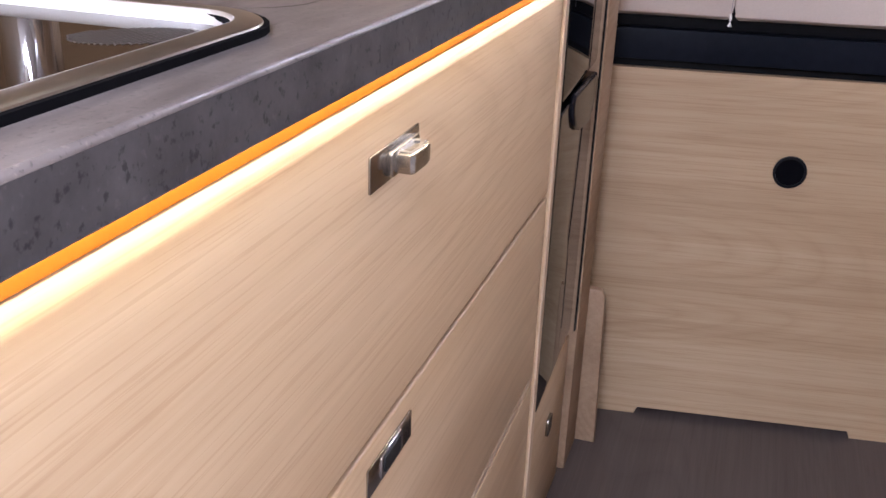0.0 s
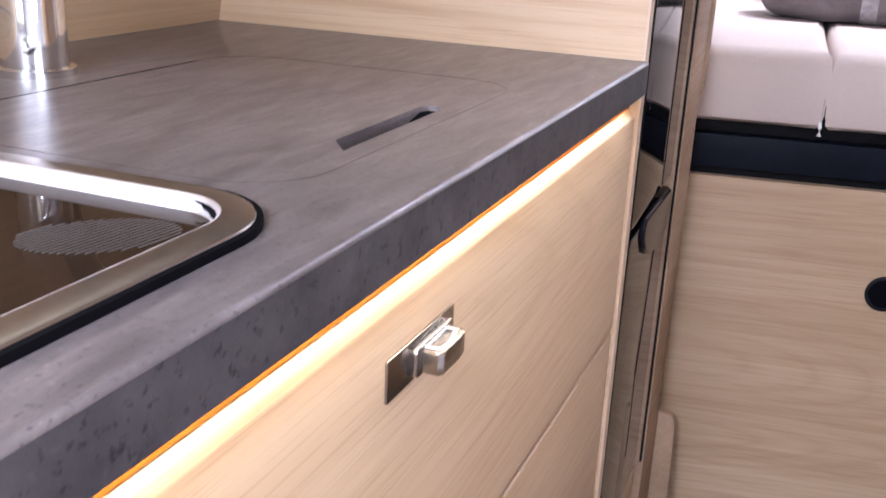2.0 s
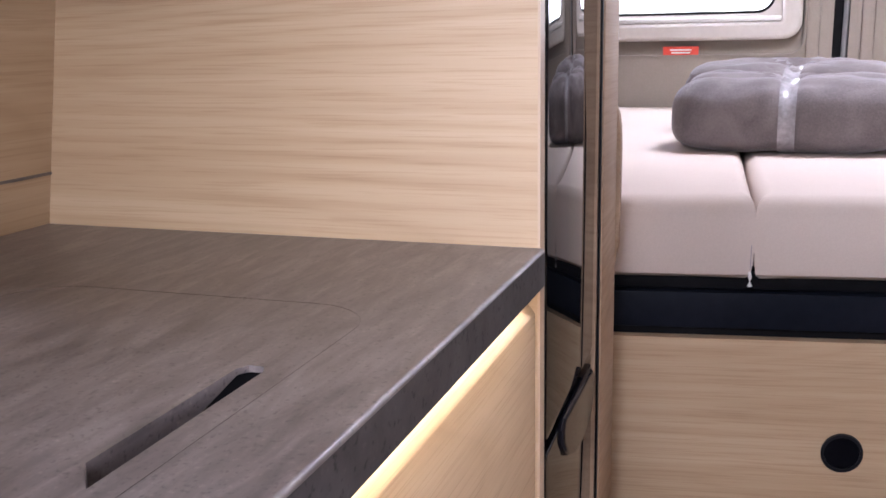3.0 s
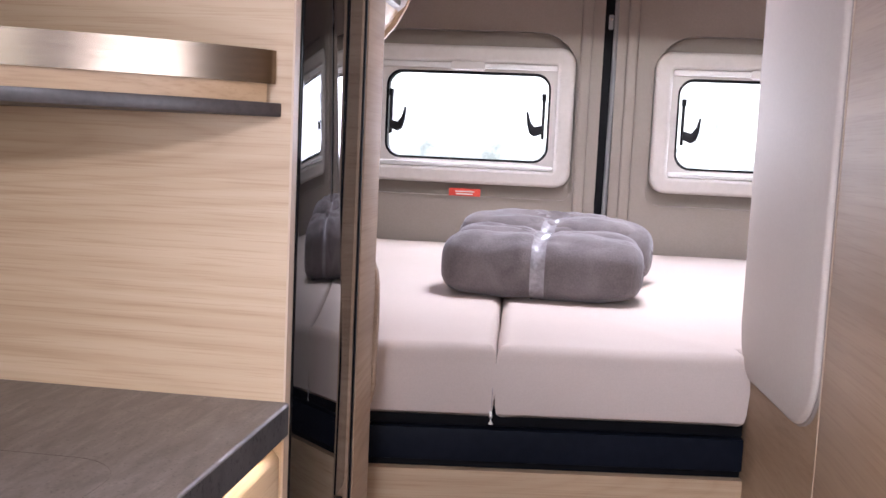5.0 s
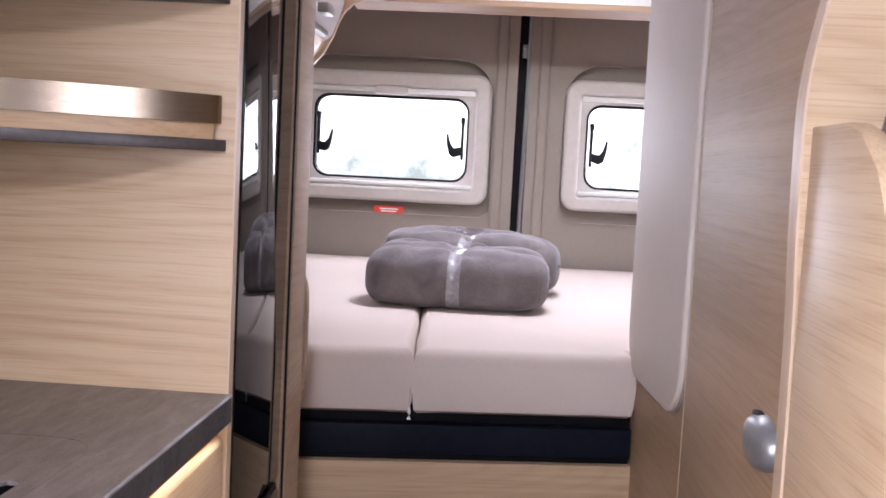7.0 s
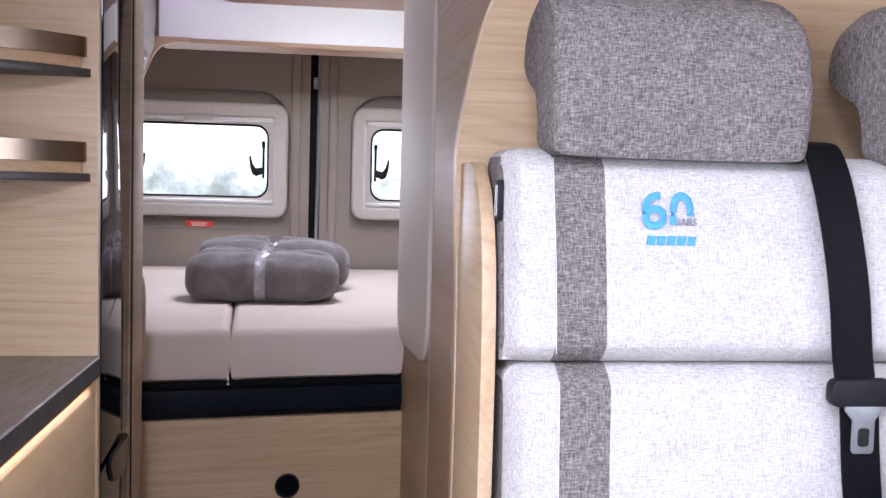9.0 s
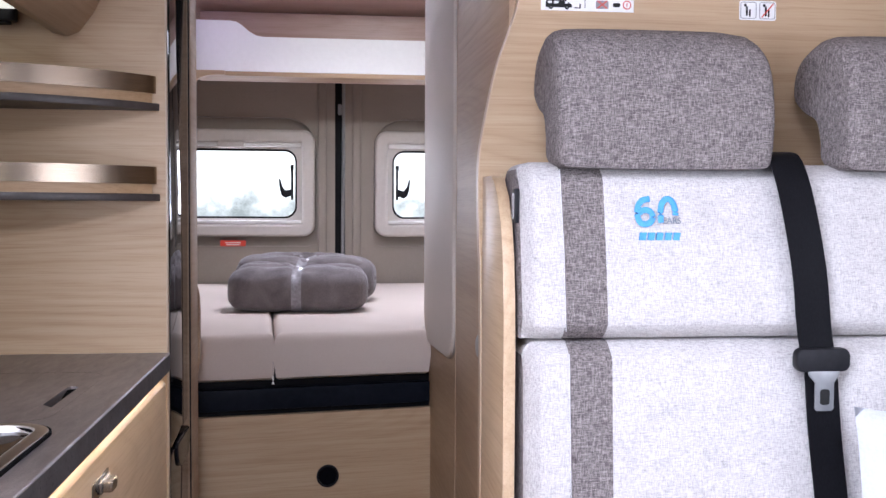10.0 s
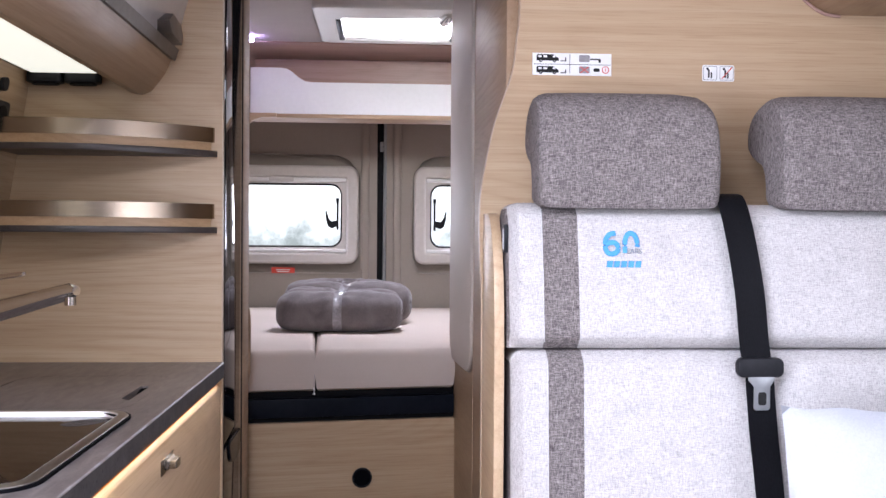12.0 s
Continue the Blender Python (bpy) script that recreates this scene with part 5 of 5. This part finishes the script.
pillow = thing("pillow", (1.13, 0.43, 0.72), "pale blue plush pillow leaning on the bench", "pillow")
bm = bmesh.new()
nu = 28
rows = []
for side_ in (-1, 1):
    rows.append([])
    for i in range(nu + 1):
        r = []
        for j in range(nu + 1):
            u, v = -1 + 2 * i / nu, -1 + 2 * j / nu
            fat = max(0.0, (1 - abs(u) ** 2.6) * (1 - abs(v) ** 2.6)) ** 0.5
            wob = noise.noise(Vector((u * 2, v * 2, 3.0 + side_))) * 0.012
            x = u * 0.2 * (1 - 0.05 * (1 - v * v))
            z = v * 0.2 * (1 - 0.05 * (1 - u * u))
            r.append(bm.verts.new((1.140 + x, 0.432 + side_ * (0.052 * fat + wob * fat) + 0.05 * v * 0.4, 0.748 + z + 0.006 * noise.noise(Vector((u * 3, v * 3, 0))))))
        rows[-1].append(r)
for k in range(2):
    for i in range(nu):
        for j in range(nu):
            bm.faces.new((rows[k][i][j], rows[k][i + 1][j], rows[k][i + 1][j + 1], rows[k][i][j + 1]))
bmesh.ops.remove_doubles(bm, verts=bm.verts[:], dist=0.0005)
bmesh.ops.recalc_face_normals(bm, faces=bm.faces[:])
part("cover", bm, pillow_mat, pillow)

# stickers on the partition
PLACE[0] = Matrix(((1.050, 0, 0, -0.0035), (0, 1.07, 0, 0.0440), (0, 0, 1.049, -0.0562), (0, 0, 0, 1)))
st = thing("instruction_sticker", (0.676, 0.744, 1.49), "white sticker with small pictograms of a van, screen and tap", "sticker")
part("sheet", box(bmesh.new(), 0.606, 0.747, 0.7425, 0.7435, 1.474, 1.513), paper_white, st)


def mark(x0, x1, z0, z1, mat=None, r=0.002):
    part("pictogram", slab(rounded(x0, x1, z0, z1, min(r, (x1 - x0) / 2.2, (z1 - z0) / 2.2), 3), 0.7418, 0.7425, "y"), mat or ink, st)


def dot(x, z, r, mat):
    part("pictogram", slab([(x + r * math.cos(k * math.pi / 6), z + r * math.sin(k * math.pi / 6)) for k in range(12)], 0.7411, 0.7417, "y"), mat, st)


for zc in (1.5045, 1.4835):
    # a camper van from the side: body, windows and wheels
    part("pictogram", slab([(0.613, zc - 0.005), (0.6525, zc - 0.005), (0.6525, zc - 0.0005), (0.648, zc + 0.002), (0.643, zc + 0.006), (0.615, zc + 0.006), (0.613, zc + 0.004)], 0.7418, 0.7425, "y"), ink, st)
    for x0, x1 in ((0.616, 0.622), (0.625, 0.632), (0.642, 0.646)):
        part("pictogram", slab(rounded(x0, x1, zc + 0.0005, zc + 0.004, 0.0008, 3), 0.7412, 0.7417, "y"), paper_white, st)
    for x in (0.6205, 0.645):
        dot(x, zc - 0.0052, 0.0030, ink)
        dot(x, zc - 0.0052, 0.0012, paper_white)
    mark(0.656, 0.666, zc - 0.006, zc - 0.0045)
    mark(0.664, 0.666, zc - 0.006, zc + 0.001, r=0.0006)
mark(0.608, 0.745, 1.4928, 1.4936)
mark(0.672, 0.6728, 1.478, 1.511)
part("pictogram", slab(rounded(0.689, 0.708, 1.498, 1.510, 0.002), 0.7418, 0.7425, "y"), satin, st)
mark(0.709, 0.727, 1.5015, 1.504)
mark(0.724, 0.728, 1.497, 1.503)
part("pictogram", slab(rounded(0.689, 0.708, 1.478, 1.490, 0.002), 0.7418, 0.7425, "y"), satin, st)
for s in (-1, 1):
    part("cross", slab([(0.6905, 1.484 - s * 0.005), (0.692, 1.484 - s * 0.006), (0.7065, 1.484 + s * 0.005), (0.705, 1.484 + s * 0.006)], 0.7412, 0.7418, "y"), ink_red, st)
mark(0.715, 0.726, 1.481, 1.487)
part("warning", ring(rounded(0.730, 0.743, 1.478, 1.491, 0.0064), rounded(0.7315, 0.7415, 1.4795, 1.4895, 0.0049), 0.7418, 0.7425, "y"), ink_red, st)
mark(0.7358, 0.7372, 1.482, 1.4875, ink_red, 0.0006)
st = thing("pictogram_sticker", (0.941, 0.744, 1.48), "small white sticker with two pictograms", "sticker")
part("sheet", slab(rounded(0.912, 0.970, 1.468, 1.497, 0.003), 0.7425, 0.7435, "y"), paper_white, st)
for x in (0.926, 0.956):
    part("frame", ring(rounded(x - 0.0125, x + 0.0125, 1.470, 1.495, 0.003), rounded(x - 0.0117, x + 0.0117, 1.4708, 1.4942, 0.0025), 0.7418, 0.7425, "y"), satin, st)
    mark(x - 0.004, x - 0.001, 1.474, 1.489)
    mark(x + 0.001, x + 0.0035, 1.473, 1.484)
    mark(x - 0.007, x - 0.003, 1.488, 1.4925, r=0.002)
part("cross", slab([(0.946, 1.4725), (0.9475, 1.4715), (0.966, 1.4925), (0.9645, 1.4935)], 0.7412, 0.7418, "y"), ink_red, st)

# ---- outside ----
PLACE[0] = Matrix.Identity(4)
outdoor = mottled("outdoor_ground", (0.12, 0.13, 0.10), (0.20, 0.205, 0.165), 0.4, 0.95, fine=12.0)
structure("ground", box(bmesh.new(), -400, 400, -400, 400, -0.75, -0.7), outdoor, "pale outdoor ground round the van", "ground")
# trees and sky washed out by bright daylight, painted on a glowing sheet
m, nt, p = material("overexposed_trees")
nt.nodes.remove(p)
em = nt.nodes.new("ShaderNodeEmission")
v = coords(nt, (1, 1, 1))
nz = node(nt, "ShaderNodeTexNoise", Scale=1.5, Detail=8.0, Roughness=0.65)
nt.links.new(v, nz.inputs["Vector"])
sep = nt.nodes.new("ShaderNodeSeparateXYZ")
nt.links.new(v, sep.inputs[0])
mul = nt.nodes.new("ShaderNodeMath")
mul.operation = "MULTIPLY_ADD"
mul.inputs[1].default_value = -0.16
nt.links.new(sep.outputs["Z"], mul.inputs[0])
nt.links.new(nz.outputs["Fac"], mul.inputs[2])
col = ramp(nt, mul.outputs[0], [(0.27, (1.0, 1.0, 1.0)), (0.33, (0.52, 0.53, 0.53)), (0.46, (0.27, 0.285, 0.28))])
nt.links.new(col, em.inputs["Color"])
em.inputs["Strength"].default_value = 2.0
nt.links.new(em.outputs[0], nt.nodes["Material Output"].inputs["Surface"])
structure("backdrop", box(bmesh.new(), -16, 16, 14.0, 14.1, -0.7, 9.0), m, "glowing backdrop of overexposed pale trees and bright sky", "backdrop")
